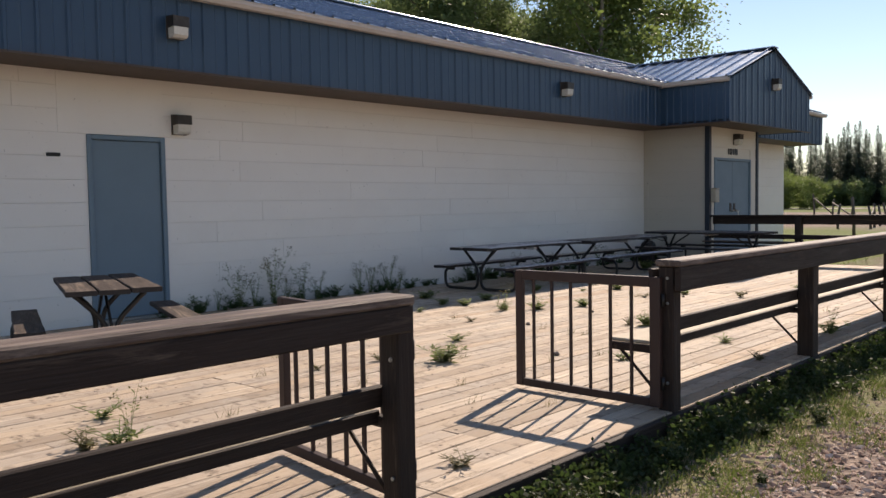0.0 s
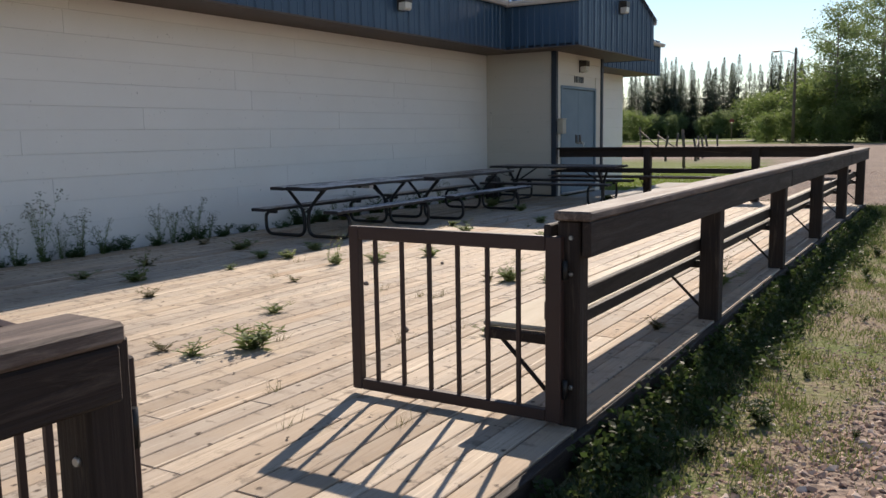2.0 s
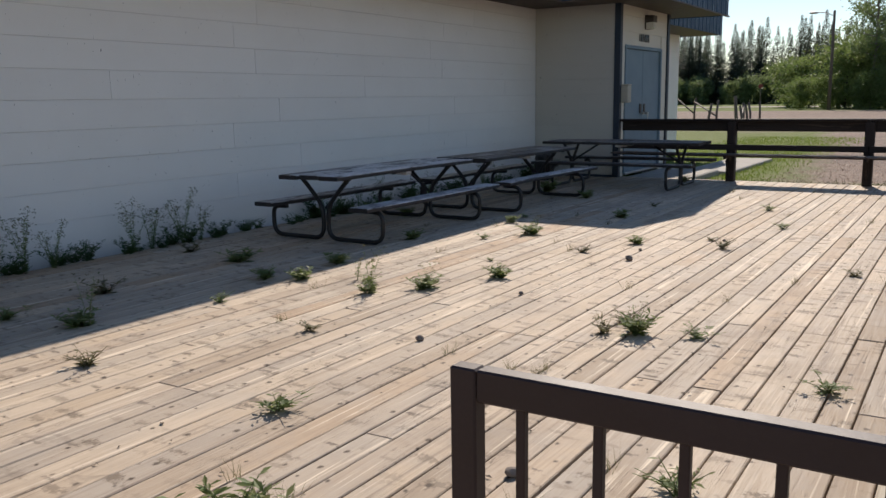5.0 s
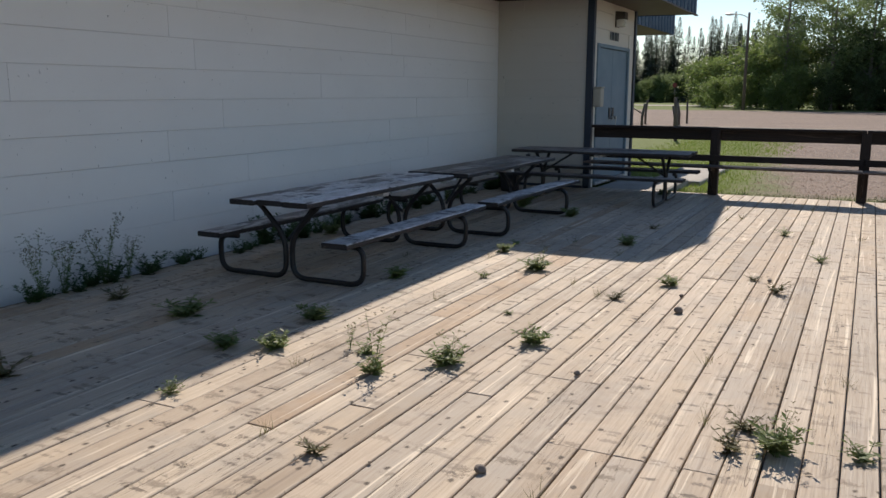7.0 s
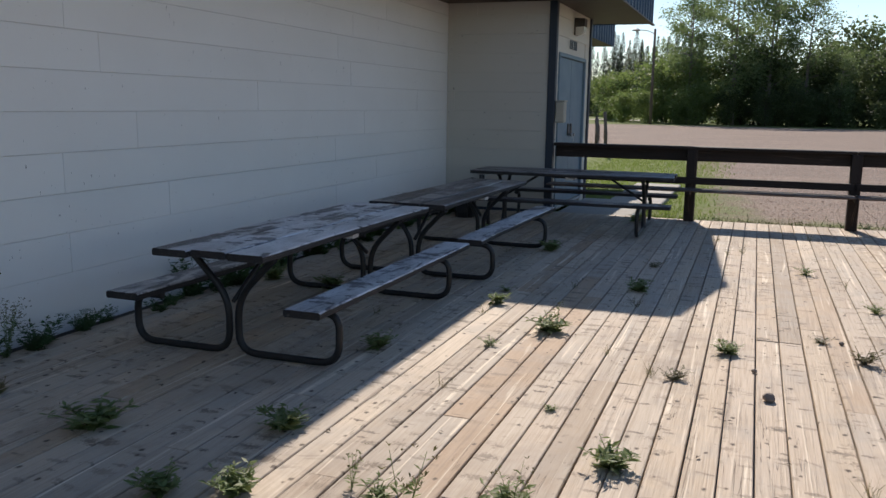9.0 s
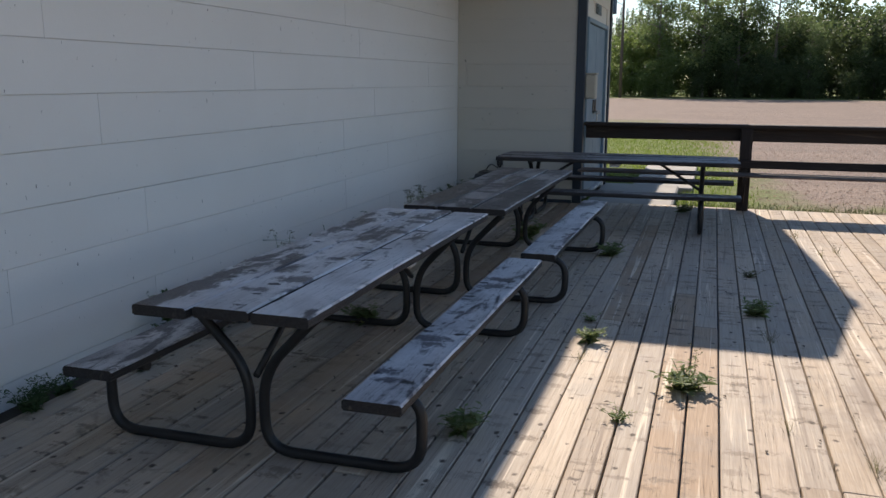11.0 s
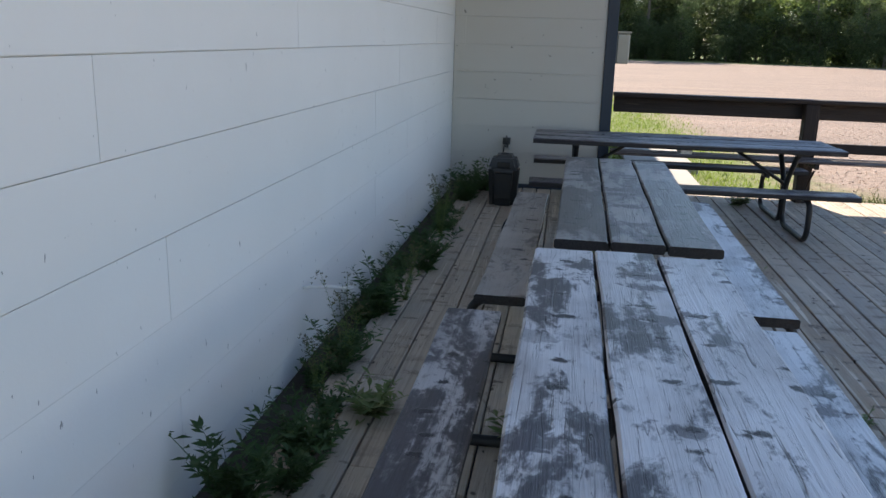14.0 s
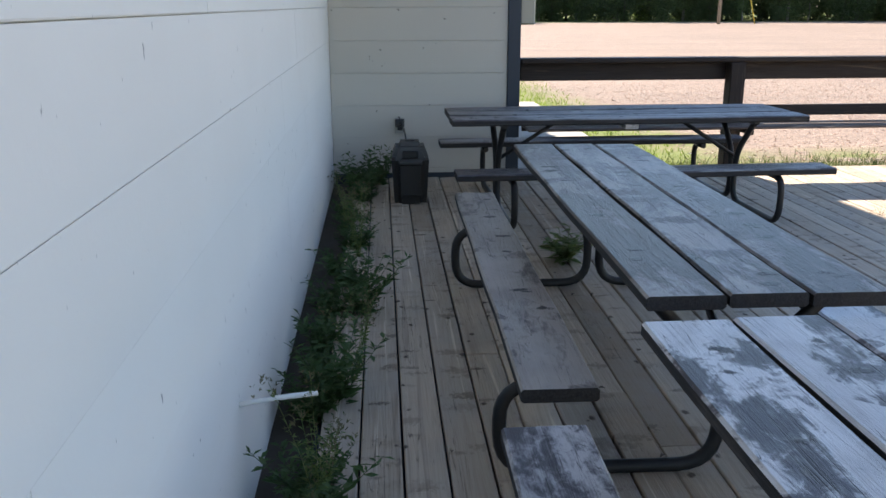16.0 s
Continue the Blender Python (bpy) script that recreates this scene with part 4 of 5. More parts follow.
def leaf_cloud(name, centres, radius, count, size, material, rnd, flat=0.8, droop=0.0):
    """Many small pointed leaves, four corners each, scattered round the centres."""
    verts, faces = [], []
    for i in range(count):
        c = centres[rnd.randrange(len(centres))]
        p = Vector(c[:3]) + Vector((rnd.gauss(0, 1), rnd.gauss(0, 1), rnd.gauss(0, flat))) * radius * (c[3] if len(c) > 3 else 1)
        a = Vector((rnd.uniform(-1, 1), rnd.uniform(-1, 1), rnd.uniform(-0.8, 0.5) - droop)).normalized()
        b = a.cross(Vector((rnd.uniform(-1, 1), rnd.uniform(-1, 1), rnd.uniform(-1, 1)))).normalized()
        s = size * rnd.uniform(0.6, 1.35)
        k = len(verts)
        verts += [p, p + a * s * 0.5 + b * s * 0.32, p + a * s, p + a * s * 0.5 - b * s * 0.32]
        faces.append((k, k + 1, k + 2, k + 3))
    return mesh_from(name, verts, faces, material)


def broadleaf(h, spread, leaves, size, seed, bark, leafm, low=0.25, clump=0.22, label="", category="tree"):
    """Trunk, limbs and a ragged crown."""
    rnd = random.Random(seed)
    th = tagged(empty("tree"), label, category)
    bm = bmesh.new()
    lean = Vector((rnd.uniform(-0.5, 0.5), rnd.uniform(-0.5, 0.5), 0))
    spine = [Vector((0, 0, -0.2)) + lean * t * t + Vector((rnd.uniform(-0.1, 0.1), rnd.uniform(-0.1, 0.1), h * 0.95 * t)) for t in (i / 7 for i in range(8))]
    tube(bm, spine, 0.015 * h, 0.02, 7)
    centres = []
    for i in range(22):
        t = low + (0.97 - low) * (i + rnd.random()) / 22
        k = min(int(t * 7), 6)
        p = spine[k].lerp(spine[k + 1], t * 7 - k)
        a = rnd.uniform(0, 6.28)
        prof = math.sin(min(1.0, (t - low * 0.6) / (1 - low * 0.6)) * 2.75) ** 0.8
        r = spread * max(prof, 0.12) * rnd.uniform(0.55, 1.15)
        e = p + Vector((math.cos(a) * r, math.sin(a) * r, r * rnd.uniform(0.25, 0.8)))
        tube(bm, [p, p.lerp(e, 0.5) + Vector((0, 0, -0.06 * r)), e], 0.0045 * h, 0.01, 5, False)
        for q in (0.45, 0.7, 0.9, 1.05):
            centres.append((*p.lerp(e, q), rnd.uniform(0.6, 1.2)))
    centres.append((*spine[-1], 0.8))
    part("trunk", bm, bark, th)
    part("crown", leaf_cloud("crown", centres, spread * clump, leaves, size, leafm, rnd), None, th)
    return th


def spruce(h, seed, label):
    rnd = random.Random(seed)
    th = tagged(empty("tree"), label, "tree")
    part("trunk", tube(bmesh.new(), [(0, 0, -0.2), (0, 0, h * 0.5), (0, 0, h)], 0.012 * h, 0.01, 6), DARKBARK, th)
    verts, faces = [], []
    for i in range(3400):
        t = rnd.random() ** 1.05
        z = h * (0.06 + 0.94 * t)
        R = h * 0.20 * (1 - t) ** 0.9 * (0.75 + 0.25 * math.sin(t * 55 + seed)) + 0.03
        a = rnd.uniform(0, 6.28)
        r = R * rnd.random() ** 0.5
        p = Vector((math.cos(a) * r, math.sin(a) * r, z - r * 0.35))
        o = Vector((math.cos(a), math.sin(a), rnd.uniform(-0.75, 0.0)))
        b = Vector((-math.sin(a), math.cos(a), rnd.uniform(-0.5, 0.5)))
        s = rnd.uniform(0.4, 0.75) * (1.05 - 0.78 * t)
        k = len(verts)
        verts += [p, p + o * s * 0.5 + b * s * 0.25, p + o * s, p + o * s * 0.5 - b * s * 0.25]
        faces.append((k, k + 1, k + 2, k + 3))
    part("crown", mesh_from("crown", verts, faces, NEEDLE), None, th)
    return th


def scatter(kinds, spots, group, smin=0.85, smax=1.15, seed=5):
    """The first spots take the originals, the rest copies."""
    rnd = random.Random(seed)
    used = set()
    for i, (k, x, y, s) in enumerate(spots):
        m = pose(x, y, 0, 0, 0, rnd.uniform(0, 360)) @ Matrix.Scale(1, 4)
        f = s * rnd.uniform(smin, smax)
        if k in used:
            ob = copy_thing(kinds[k], m)
        else:
            used.add(k)
            ob = kinds[k]
            ob.matrix_world = m
        ob.scale = (f, f, f)
        ob["group"] = group


rnd = random.Random(11)
aspens = [broadleaf(15.0, 2.6, 7500, 0.23, 21 + i, BARK, LEAF, 0.08, 0.24, "tall leafy aspen at the edge of the yard") for i in range(3)]
willows = [broadleaf(6.0, 2.8, 5500, 0.28, 31 + i, DARKBARK, LEAFLIGHT, 0.06, 0.22, "dense light green willow bush by the yard", "bush") for i in range(2)]
# Darker leaves: the shade low in the woods is put into this colour.
SHADED_UNDERLEAF = leaf_mat("shaded_undergrowth_leaves", (0.050, 0.080, 0.036), (0.080, 0.115, 0.05), (0.11, 0.14, 0.065), glow=(0.15, 0.20, 0.07))
thickets = [broadleaf(6.5, 3.0, 4500, 0.30, 41 + i, DARKBARK, SHADED_UNDERLEAF, 0.05, 0.26, "green thicket under the yard's trees, shade put into its leaf colour", "bush") for i in range(2)]
kinds = aspens + willows + thickets
spots = []
for row, (y, n, s) in enumerate(((91, 22, 0.84), (97, 18, 0.96))):
    for i in range(n):
        x = -11.5 + i * (76 / n) + rnd.uniform(-1, 1)
        spots.append((rnd.randrange(3), x, y + rnd.uniform(-1.5, 1.5) - max(0, x) * 0.18, s * (1.0 if x < 0 else 0.50 if x < 7 else 0.64 + 0.12 * math.sin(x))))
for i in range(30):
    x = -17 + i * 2.4 + rnd.uniform(-1, 1)
    spots.append(((3 if x < -9 else 5) + rnd.randrange(2), x, 90.0 + rnd.uniform(-1, 2) - max(0, x) * 0.18, rnd.uniform(0.35, 0.6)))
for i in range(34):
    x = -12 + i * 2.2 + rnd.uniform(-1, 1)
    spots.append(((3 if x < -10 or 9 < x < 16 else 5) + rnd.randrange(2), x, 93.5 + rnd.uniform(-1, 2) - max(0, x) * 0.18, rnd.uniform(0.75, 1.05)))
# Rows deeper in the woods, added to block light from behind.
for i in range(6):
    spots.append((5 + i % 2, -9 + i * 2.3, 100 + rnd.uniform(-1, 1), rnd.uniform(0.75, 0.95)))
for i in range(18):
    x = 1 + i * 3.6 + rnd.uniform(-1, 1)
    spots.append((5 + rnd.randrange(2), x, 106 + rnd.uniform(-2, 2) - max(0, x) * 0.18, rnd.uniform(1.1, 1.4)))
for x, y, s in ((-18.5, 101, 0.85), (-20.5, 104, 0.75), (-16.2, 99, 1.0), (-22, 110, 0.7), (-14.5, 97, 1.1)):
    spots.append((3 + rnd.randrange(2), x, y, s))
for x, y, s in ((-38, 108, 0.6), (-40, 106, 0.7), (-35.5, 104, 0.55), (-42, 112, 0.8), (-31, 60, 0.42), (-28.5, 63, 0.4)):
    spots.append((3 + rnd.randrange(2), x, y, s))
scatter(kinds, spots, "trees round the yard")

# tall trees behind the hall
spots = []
for i in range(14):
    spots.append((rnd.randrange(3), -63 + i * 2.75 + rnd.uniform(-1, 1), 37 + i * 0.55 + rnd.uniform(-2, 2), rnd.uniform(0.9, 1.2)))
for i in range(10):
    spots.append((rnd.randrange(3), -61 + i * 3.7 + rnd.uniform(-1, 1), 43 + i * 0.7 + rnd.uniform(-2, 2), rnd.uniform(0.95, 1.15)))
behind = [broadleaf(15.5, 3.2, 20000, 0.22, 51 + i, BARK, (LEAF, LEAFLIGHT, LEAF)[i], 0.15, 0.21, "tall leafy tree behind the hall") for i in range(3)]
scatter(behind, spots, "trees behind the hall")

# spruces beyond the road
spruces = [spruce(15, 61, "tall dark spruce beyond the road"), spruce(15, 62, "slim dark spruce beyond the road")]
spots = []
for i in range(150):
    u = rnd.random()
    spots.append((rnd.randrange(2), -70 + 56 * u + rnd.uniform(-1, 1), 150 + rnd.uniform(-8, 22), rnd.uniform(0.66, 0.92)))
scatter(spruces, spots, "spruces beyond the road", 0.9, 1.1)
hedge = [broadleaf(7.5, 3.0, 4000, 0.42, 71 + i, DARKBARK, LEAF, 0.08, 0.24, "dark leafy thicket beyond the road", "bush") for i in range(2)]
spots = []
for i in range(34):
    spots.append((rnd.randrange(2), -75 + i * 1.75 + rnd.uniform(-1, 1), 142 + rnd.uniform(-4, 4), rnd.uniform(0.38, 0.62)))
scatter(hedge, spots, "thicket beyond the road")

# ---- yard furniture ----
lamp = tagged(empty("street_lamp", Matrix.Translation((-14.5, 86.6, 0))), "tall wooden pole with a street lamp arm, by the bushes", "street lamp")
part("pole", tube(bmesh.new(), [(0, 0, -0.3), (0, 0, 5), (0, 0, 8.6)], 0.15, 0.10, 8), OLDPOST, lamp)
part("arm", pipe(rounded([(0, 0, 8.1), (-0.6, -0.1, 8.45), (-1.4, -0.2, 8.5)], 0.4), 0.04, 6), STEEL, lamp)
bm = bmesh.new()
bmesh.ops.create_uvsphere(bm, u_segments=10, v_segments=6, radius=1.0)
bmesh.ops.scale(bm, vec=(0.42, 0.17, 0.11), verts=bm.verts)
bmesh.ops.translate(bm, vec=(-1.65, -0.25, 8.48), verts=bm.verts)
part("lamp_head", bm, STEEL, lamp)
pole = tagged(empty("utility_pole", Matrix.Translation((17.3, 76, 0))), "weathered wooden pole at the yard's edge", "pole")
part("pole", tube(bmesh.new(), [(0, 0, -0.3), (0.05, 0, 4.5), (0.1, 0, 9)], 0.14, 0.10, 8), POLEWOOD, pole)
YELLOW = paint("yellow_marker_plastic", (0.50, 0.38, 0.04), 0.5, 0.2, 5)
part("guy_guard", tube(bmesh.new(), [(2.9, 0, 0), (2.2, 0, 2.6)], 0.04, None, 6), YELLOW, pole, "yellow plastic guy-wire guard")
part("guy_wire", tube(bmesh.new(), [(2.2, 0, 2.6), (0.1, 0, 8.6)], 0.012, None, 5), STEEL, pole)
sign = tagged(empty("road_sign", pose(-27.4, 119.6, 0)), "small red sign on a thin post by the road", "road sign")
RED = paint("sign_red_paint", (0.20, 0.04, 0.035), 0.5, 0.2, 4)
part("post", tube(bmesh.new(), [(0, 0, -0.2), (0, 0, 2.6)], 0.05, None, 6), POLEWOOD, sign)
bm = bmesh.new()
bmesh.ops.create_cone(bm, cap_ends=True, segments=8, radius1=0.32, radius2=0.32, depth=0.03, matrix=pose(0, -0.07, 2.5, 90, 0, 22.5))
part("sign_plate", bm, RED, sign)


def wood_fence():
    """Old fence by the lawn: leaning round posts and a few rails."""
    th = tagged(empty("yard_fence"), "old grey wooden fence of leaning posts by the lawn", "fence")
    r = random.Random(4)
    ends = []
    for i, (x, y, h) in enumerate(((-9.6, 32.3, 1.4), (-11.2, 40.0, 1.0), (-11.6, 42.0, 1.1), (-11.9, 44.0, 1.0), (-12.2, 46.0, 1.1), (-12.4, 49, 1.1), (-12.5, 39.8, 1.1), (-14.0, 46.8, 1.2), (-16.3, 51, 1.3), (-17.8, 52.4, 1.6))):
        tip = Vector((x + r.uniform(-0.12, 0.12), y, h))
        part("post", tube(bmesh.new(), [(x, y, -0.2), (x, y, h * 0.5), tip], 0.06, 0.05, 7), OLDPOST, th)
        ends.append((Vector((x, y, 0)), h))
    for i in (1, 7, 8):
        a, b = ends[i], ends[i + 1]
        part("rail", tube(bmesh.new(), [a[0] + Vector((0, -0.08, a[1] * 0.35)), b[0] + Vector((0, -0.08, b[1] * 0.85))], 0.04, 0.035, 6), OLDPOST, th)
    return th


wood_fence()


# ---- weeds, grass and stones ----
def weed(name, h, stems, leaves, size, seed, material, label, spread=0.5, heads=0):
    """A weed: thin bent stems with pointed leaves in pairs of facets, and maybe seed heads."""
    r = random.Random(seed)
    th = tagged(empty(name), label, "weed", "weeds on the deck")
    bm = bmesh.new()
    lines = []
    for i in range(stems):
        a = r.uniform(0, 6.28)
        q = h * r.uniform(0.55, 1.0)
        o = Vector((math.cos(a), math.sin(a), 0)) * q * spread * r.uniform(0.3, 1.0)
        pts = [Vector((0, 0, -0.01)) + Vector((r.uniform(-0.01, 0.01), r.uniform(-0.01, 0.01), 0)), o * 0.4 + Vector((0, 0, q * 0.5)), o + Vector((0, 0, q))]
        tube(bm, pts, 0.0022, 0.001, 4, False)
        lines.append(pts)
    tagged(part("stem", bm, material, th), kind="stuff")
    verts, faces = [], []

    def leaf(p, d, s, up):
        side = d.cross(Vector((0, 0, 1)) + Vector((r.uniform(-0.5, 0.5), r.uniform(-0.5, 0.5), 0))).normalized()
        k = len(verts)
        m1 = p + d * s * 0.5 + Vector((0, 0, up * s))
        verts.extend([p, m1 + side * s * 0.17, p + d * s + Vector((0, 0, up * s * 0.3)), m1 - side * s * 0.17])
        faces.append((k, k + 1, k + 2, k + 3))

    for i in range(leaves):
        l = lines[r.randrange(stems)]
        t = r.random() ** 0.8
        p = l[0].lerp(l[1], t * 2) if t < 0.5 else l[1].lerp(l[2], t * 2 - 1)
        a = r.uniform(0, 6.28)
        leaf(p, Vector((math.cos(a), math.sin(a), r.uniform(-0.1, 0.7))).normalized(), size * r.uniform(0.5, 1.2) * (1.15 - 0.6 * t), r.uniform(0.02, 0.16))
    tagged(part("leaves", mesh_from("leaves", verts, faces, material), None, th), kind="stuff")
    if heads:
        verts, faces = [], []
        for l in lines:
            for j in range(heads):
                p = l[2] + Vector((r.gauss(0, 0.035), r.gauss(0, 0.035), r.uniform(-0.09, 0.02)))
                for q in range(3):
                    a = r.uniform(0, 6.28)
                    leaf(p, Vector((math.cos(a), math.sin(a), 0.8)).normalized(), 0.022, 0.2)
        tagged(part("seed_head", mesh_from("seed_heads", verts, faces, DRYWEED), None, th), kind="stuff")
    return th


# Weed leaves with the rail's shadow along the deck put into their colour.
SHADED_EDGEWEED = leaf_mat("shaded_edge_weed_leaves", (0.022, 0.044, 0.013), (0.046, 0.076, 0.023), (0.10, 0.11, 0.05), glow=(0.07, 0.11, 0.03))
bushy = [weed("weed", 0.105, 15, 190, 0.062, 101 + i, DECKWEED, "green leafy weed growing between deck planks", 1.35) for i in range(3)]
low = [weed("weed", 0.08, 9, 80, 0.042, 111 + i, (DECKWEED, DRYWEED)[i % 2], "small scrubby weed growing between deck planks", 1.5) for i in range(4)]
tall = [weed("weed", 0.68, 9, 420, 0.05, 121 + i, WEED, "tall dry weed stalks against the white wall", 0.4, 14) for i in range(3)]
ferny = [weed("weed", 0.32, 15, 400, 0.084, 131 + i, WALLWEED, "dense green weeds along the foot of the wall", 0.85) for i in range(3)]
BIG = [(-6.17, 7.79, 0.7), (-5.9, 8.1, 1.0), (-5.63, 8.66, 0.95), (-7.04, 8.53, 1.1), (-6.88, 7.92, 0.9), (-6.33, 10.6, 1.2), (-5.25, 10.53, 0.8), (-4.55, 4.97, 1.25), (-5.96, 12.05, 0.9),
       (-7.18, 9.82, 0.9), (-7.82, 8.22, 1.2), (-7.14, 7.81, 0.9), (-6.53, 16.25, 1.1), (-8.79, 11.31, 1.1), (-8.19, 11.19, 1.1), (-7.82, 14.14, 1.5), (-4.25, 7.7, 1.0), (-6.86, 11.2, 0.8), (-7.02, 13.6, 1.1), (-7.16, 6.26, 1.0)]
SMALL = [(-4.69, 13.35, 1.0), (-4.52, 10.6, 1.1), (-4.29, 12.0, 0.9), (-5.96, 13.14, 0.9), (-6.88, 7.1, 0.8), (-5.5, 9.9, 0.9), (-6.59, 10.13, 0.7), (-8.54, 8.35, 1.3), (-4.75, 4.67, 1.2), (-4.99, 4.69, 0.9),
         (-5.16, 5.82, 1.2), (-6.43, 5.81, 1.1), (-6.38, 8.05, 1.0), (-5.87, 6.86, 0.8), (-3.47, 5.91, 1.1), (-4.37, 7.89, 1.0), (-3.92, 7.76, 1.0), (-5.1, 4.13, 0.7), (-7.72, 6.13, 1.5), (-7.81, 6.92, 1.4),
         (-4.97, 2.35, 1.2), (-4.38, 1.99, 1.3), (-4.33, 2.14, 1.6), (-2.66, 3.03, 1.1), (-3.2, 7.21, 1.1), (-2.62, 6.53, 1.0), (-2.66, 8.25, 1.7), (-4.72, 10.99, 0.7), (-6.9, 11.63, 0.7), (-4.4, 7.62, 1.0), (-6.0, 9.2, 0.5), (-3.4, 9.9, 0.9)]
r = random.Random(17)


def grow(kinds, spots, z, group, wide=1.0):
    used = [False] * len(kinds)
    for i, (x, y, s) in enumerate(spots):
        k = i % len(kinds)
        m = pose(x, y, z, 0, 0, r.uniform(0, 360))
        ob = copy_thing(kinds[k], m) if used[k] else kinds[k]
        ob.matrix_world = m
        used[k] = True
        w = s * wide
        ob.scale = (w, w, s * r.uniform(0.85, 1.2) / wide ** 0.5)
        ob["group"] = group


grow(bushy, BIG, DZ, "weeds on the deck", 1.3)
grow(low, SMALL, DZ, "weeds on the deck", 1.35)
grow(tall, [(-9.02 + r.uniform(-0.05, 0.1), y, s) for y, s in ((5.75, 0.5), (6.1, 1.0), (6.3, 0.6), (6.62, 0.95), (6.85, 0.6), (7.08, 0.8), (7.3, 0.6), (8.1, 0.65), (8.3, 0.7), (8.65, 0.75), (8.85, 0.6), (11.35, 0.5), (11.8, 0.6), (12.75, 0.55), (14.3, 0.7), (14.9, 0.6))], DZ - 0.03, "stalks by the wall")
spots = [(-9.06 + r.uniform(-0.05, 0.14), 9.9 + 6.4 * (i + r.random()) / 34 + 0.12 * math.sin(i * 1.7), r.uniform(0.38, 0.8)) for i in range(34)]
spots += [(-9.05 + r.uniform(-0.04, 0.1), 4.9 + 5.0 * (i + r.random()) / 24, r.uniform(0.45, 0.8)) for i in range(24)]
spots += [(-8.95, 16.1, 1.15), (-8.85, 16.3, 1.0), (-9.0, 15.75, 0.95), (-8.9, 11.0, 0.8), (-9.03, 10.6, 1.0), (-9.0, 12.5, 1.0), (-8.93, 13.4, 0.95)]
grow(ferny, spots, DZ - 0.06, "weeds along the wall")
edge = [weed("weed", 0.16, 9, 130, 0.062, 141 + i, SHADED_EDGEWEED, "broad-leaved weed beside the deck's edge", 0.8) for i in range(3)]
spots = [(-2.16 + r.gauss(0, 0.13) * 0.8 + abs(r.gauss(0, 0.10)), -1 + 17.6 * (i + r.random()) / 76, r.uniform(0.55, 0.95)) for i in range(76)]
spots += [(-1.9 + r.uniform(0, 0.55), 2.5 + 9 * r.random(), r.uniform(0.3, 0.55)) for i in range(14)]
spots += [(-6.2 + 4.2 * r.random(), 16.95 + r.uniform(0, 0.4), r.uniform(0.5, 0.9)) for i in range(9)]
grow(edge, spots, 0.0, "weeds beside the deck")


spindly = [weed("weed", 0.30, 4, 60, 0.05, 151 + i, DECKWEED, "spindly weed with thin stalks between deck planks", 0.35, 3) for i in range(2)]
grow(spindly, [(-6.17, 7.81, 1.0), (-4.24, 7.66, 0.8), (-5.9, 8.14, 0.7), (-6.5, 8.1, 0.6), (-7.12, 6.3, 0.9), (-6.3, 10.65, 0.6), (-4.5, 5.0, 0.5), (-2.62, 8.2, 0.9), (-4.33, 2.2, 0.9)], DZ, "weeds on the deck")


def blades(name, count, place, lo, hi, width, seed, label, material=GRASS, z=-0.005):
    q = random.Random(seed)
    verts, faces = [], []
    for i in range(count):
        x, y = place(q)
        h = q.uniform(lo, hi)
        a = q.uniform(0, 6.28)
        d = Vector((math.cos(a), math.sin(a), 0))
        o = Vector((q.gauss(0, 0.4), q.gauss(0, 0.4), 0)) * h
        k = len(verts)
        b = Vector((x, y, z))
        verts += [b - d * width, b + d * width, b + o + Vector((0, 0, h))]
        faces.append((k, k + 1, k + 2))
    return tagged(new(name, mesh_from(name, verts, faces, material)), label, "grass", kind="stuff")


blades("grass_strip", 15000, lambda q: (-2.28 + abs(q.gauss(0, 0.19)), q.uniform(-1.5, 17)), 0.03, 0.13, 0.004, 1, "grass along the front of the deck")
VERGE = leaf_mat("verge_grass_blades", (0.085, 0.12, 0.03), (0.15, 0.17, 0.055), (0.30, 0.25, 0.14), glow=(0.18, 0.24, 0.06))
blades("lawn", 16000, lambda q: (-5.6 - 3.3 * q.random() - 0.09 * q.random() * 10, 17.0 + 17 * q.random() ** 1.4), 0.03, 0.075, 0.010, 3, "green lawn beside the entry", LAWN)
blades("grass_fringe", 5000, lambda q: (-6.6 + q.random() * 5.5, 16.85 + abs(q.gauss(0, 0.45))), 0.03, 0.12, 0.005, 4, "grass behind the deck's far rail")


def stones(name, count, place, lo, hi, seed, label):
    q = random.Random(seed)
    verts, faces = [], []
    for i in range(count):
        x, y = place(q)
        s = lo + (hi - lo) * q.random() ** 2.2
        c = Vector((x, y, s * 0.06))
        a = q.uniform(0, 6.28)
        u = Vector((math.cos(a), math.sin(a), q.uniform(-0.3, 0.3))) * s * q.uniform(0.8, 1.3)
        v = Vector((-math.sin(a), math.cos(a), q.uniform(-0.3, 0.3))) * s * q.uniform(0.6, 1.0)
        w = Vector((q.uniform(-0.2, 0.2), q.uniform(-0.2, 0.2), 1)) * s * q.uniform(0.35, 0.6)
        k = len(verts)
        verts += [c + u, c + v, c - u, c - v, c + w + u * 0.5 - v * 0.1, c + w - u * 0.5 + v * 0.15, c - w]
        faces += [(k, k + 1, k + 4), (k + 1, k + 5, k + 4), (k + 1, k + 2, k + 5), (k + 2, k + 3, k + 5), (k + 3, k + 4, k + 5), (k + 3, k, k + 4), (k + 1, k, k + 6), (k + 2, k + 1, k + 6), (k + 3, k + 2, k + 6), (k, k + 3, k + 6)]
    return tagged(new(name, mesh_from(name, verts, faces, STONE)), label, "gravel", kind="stuff")


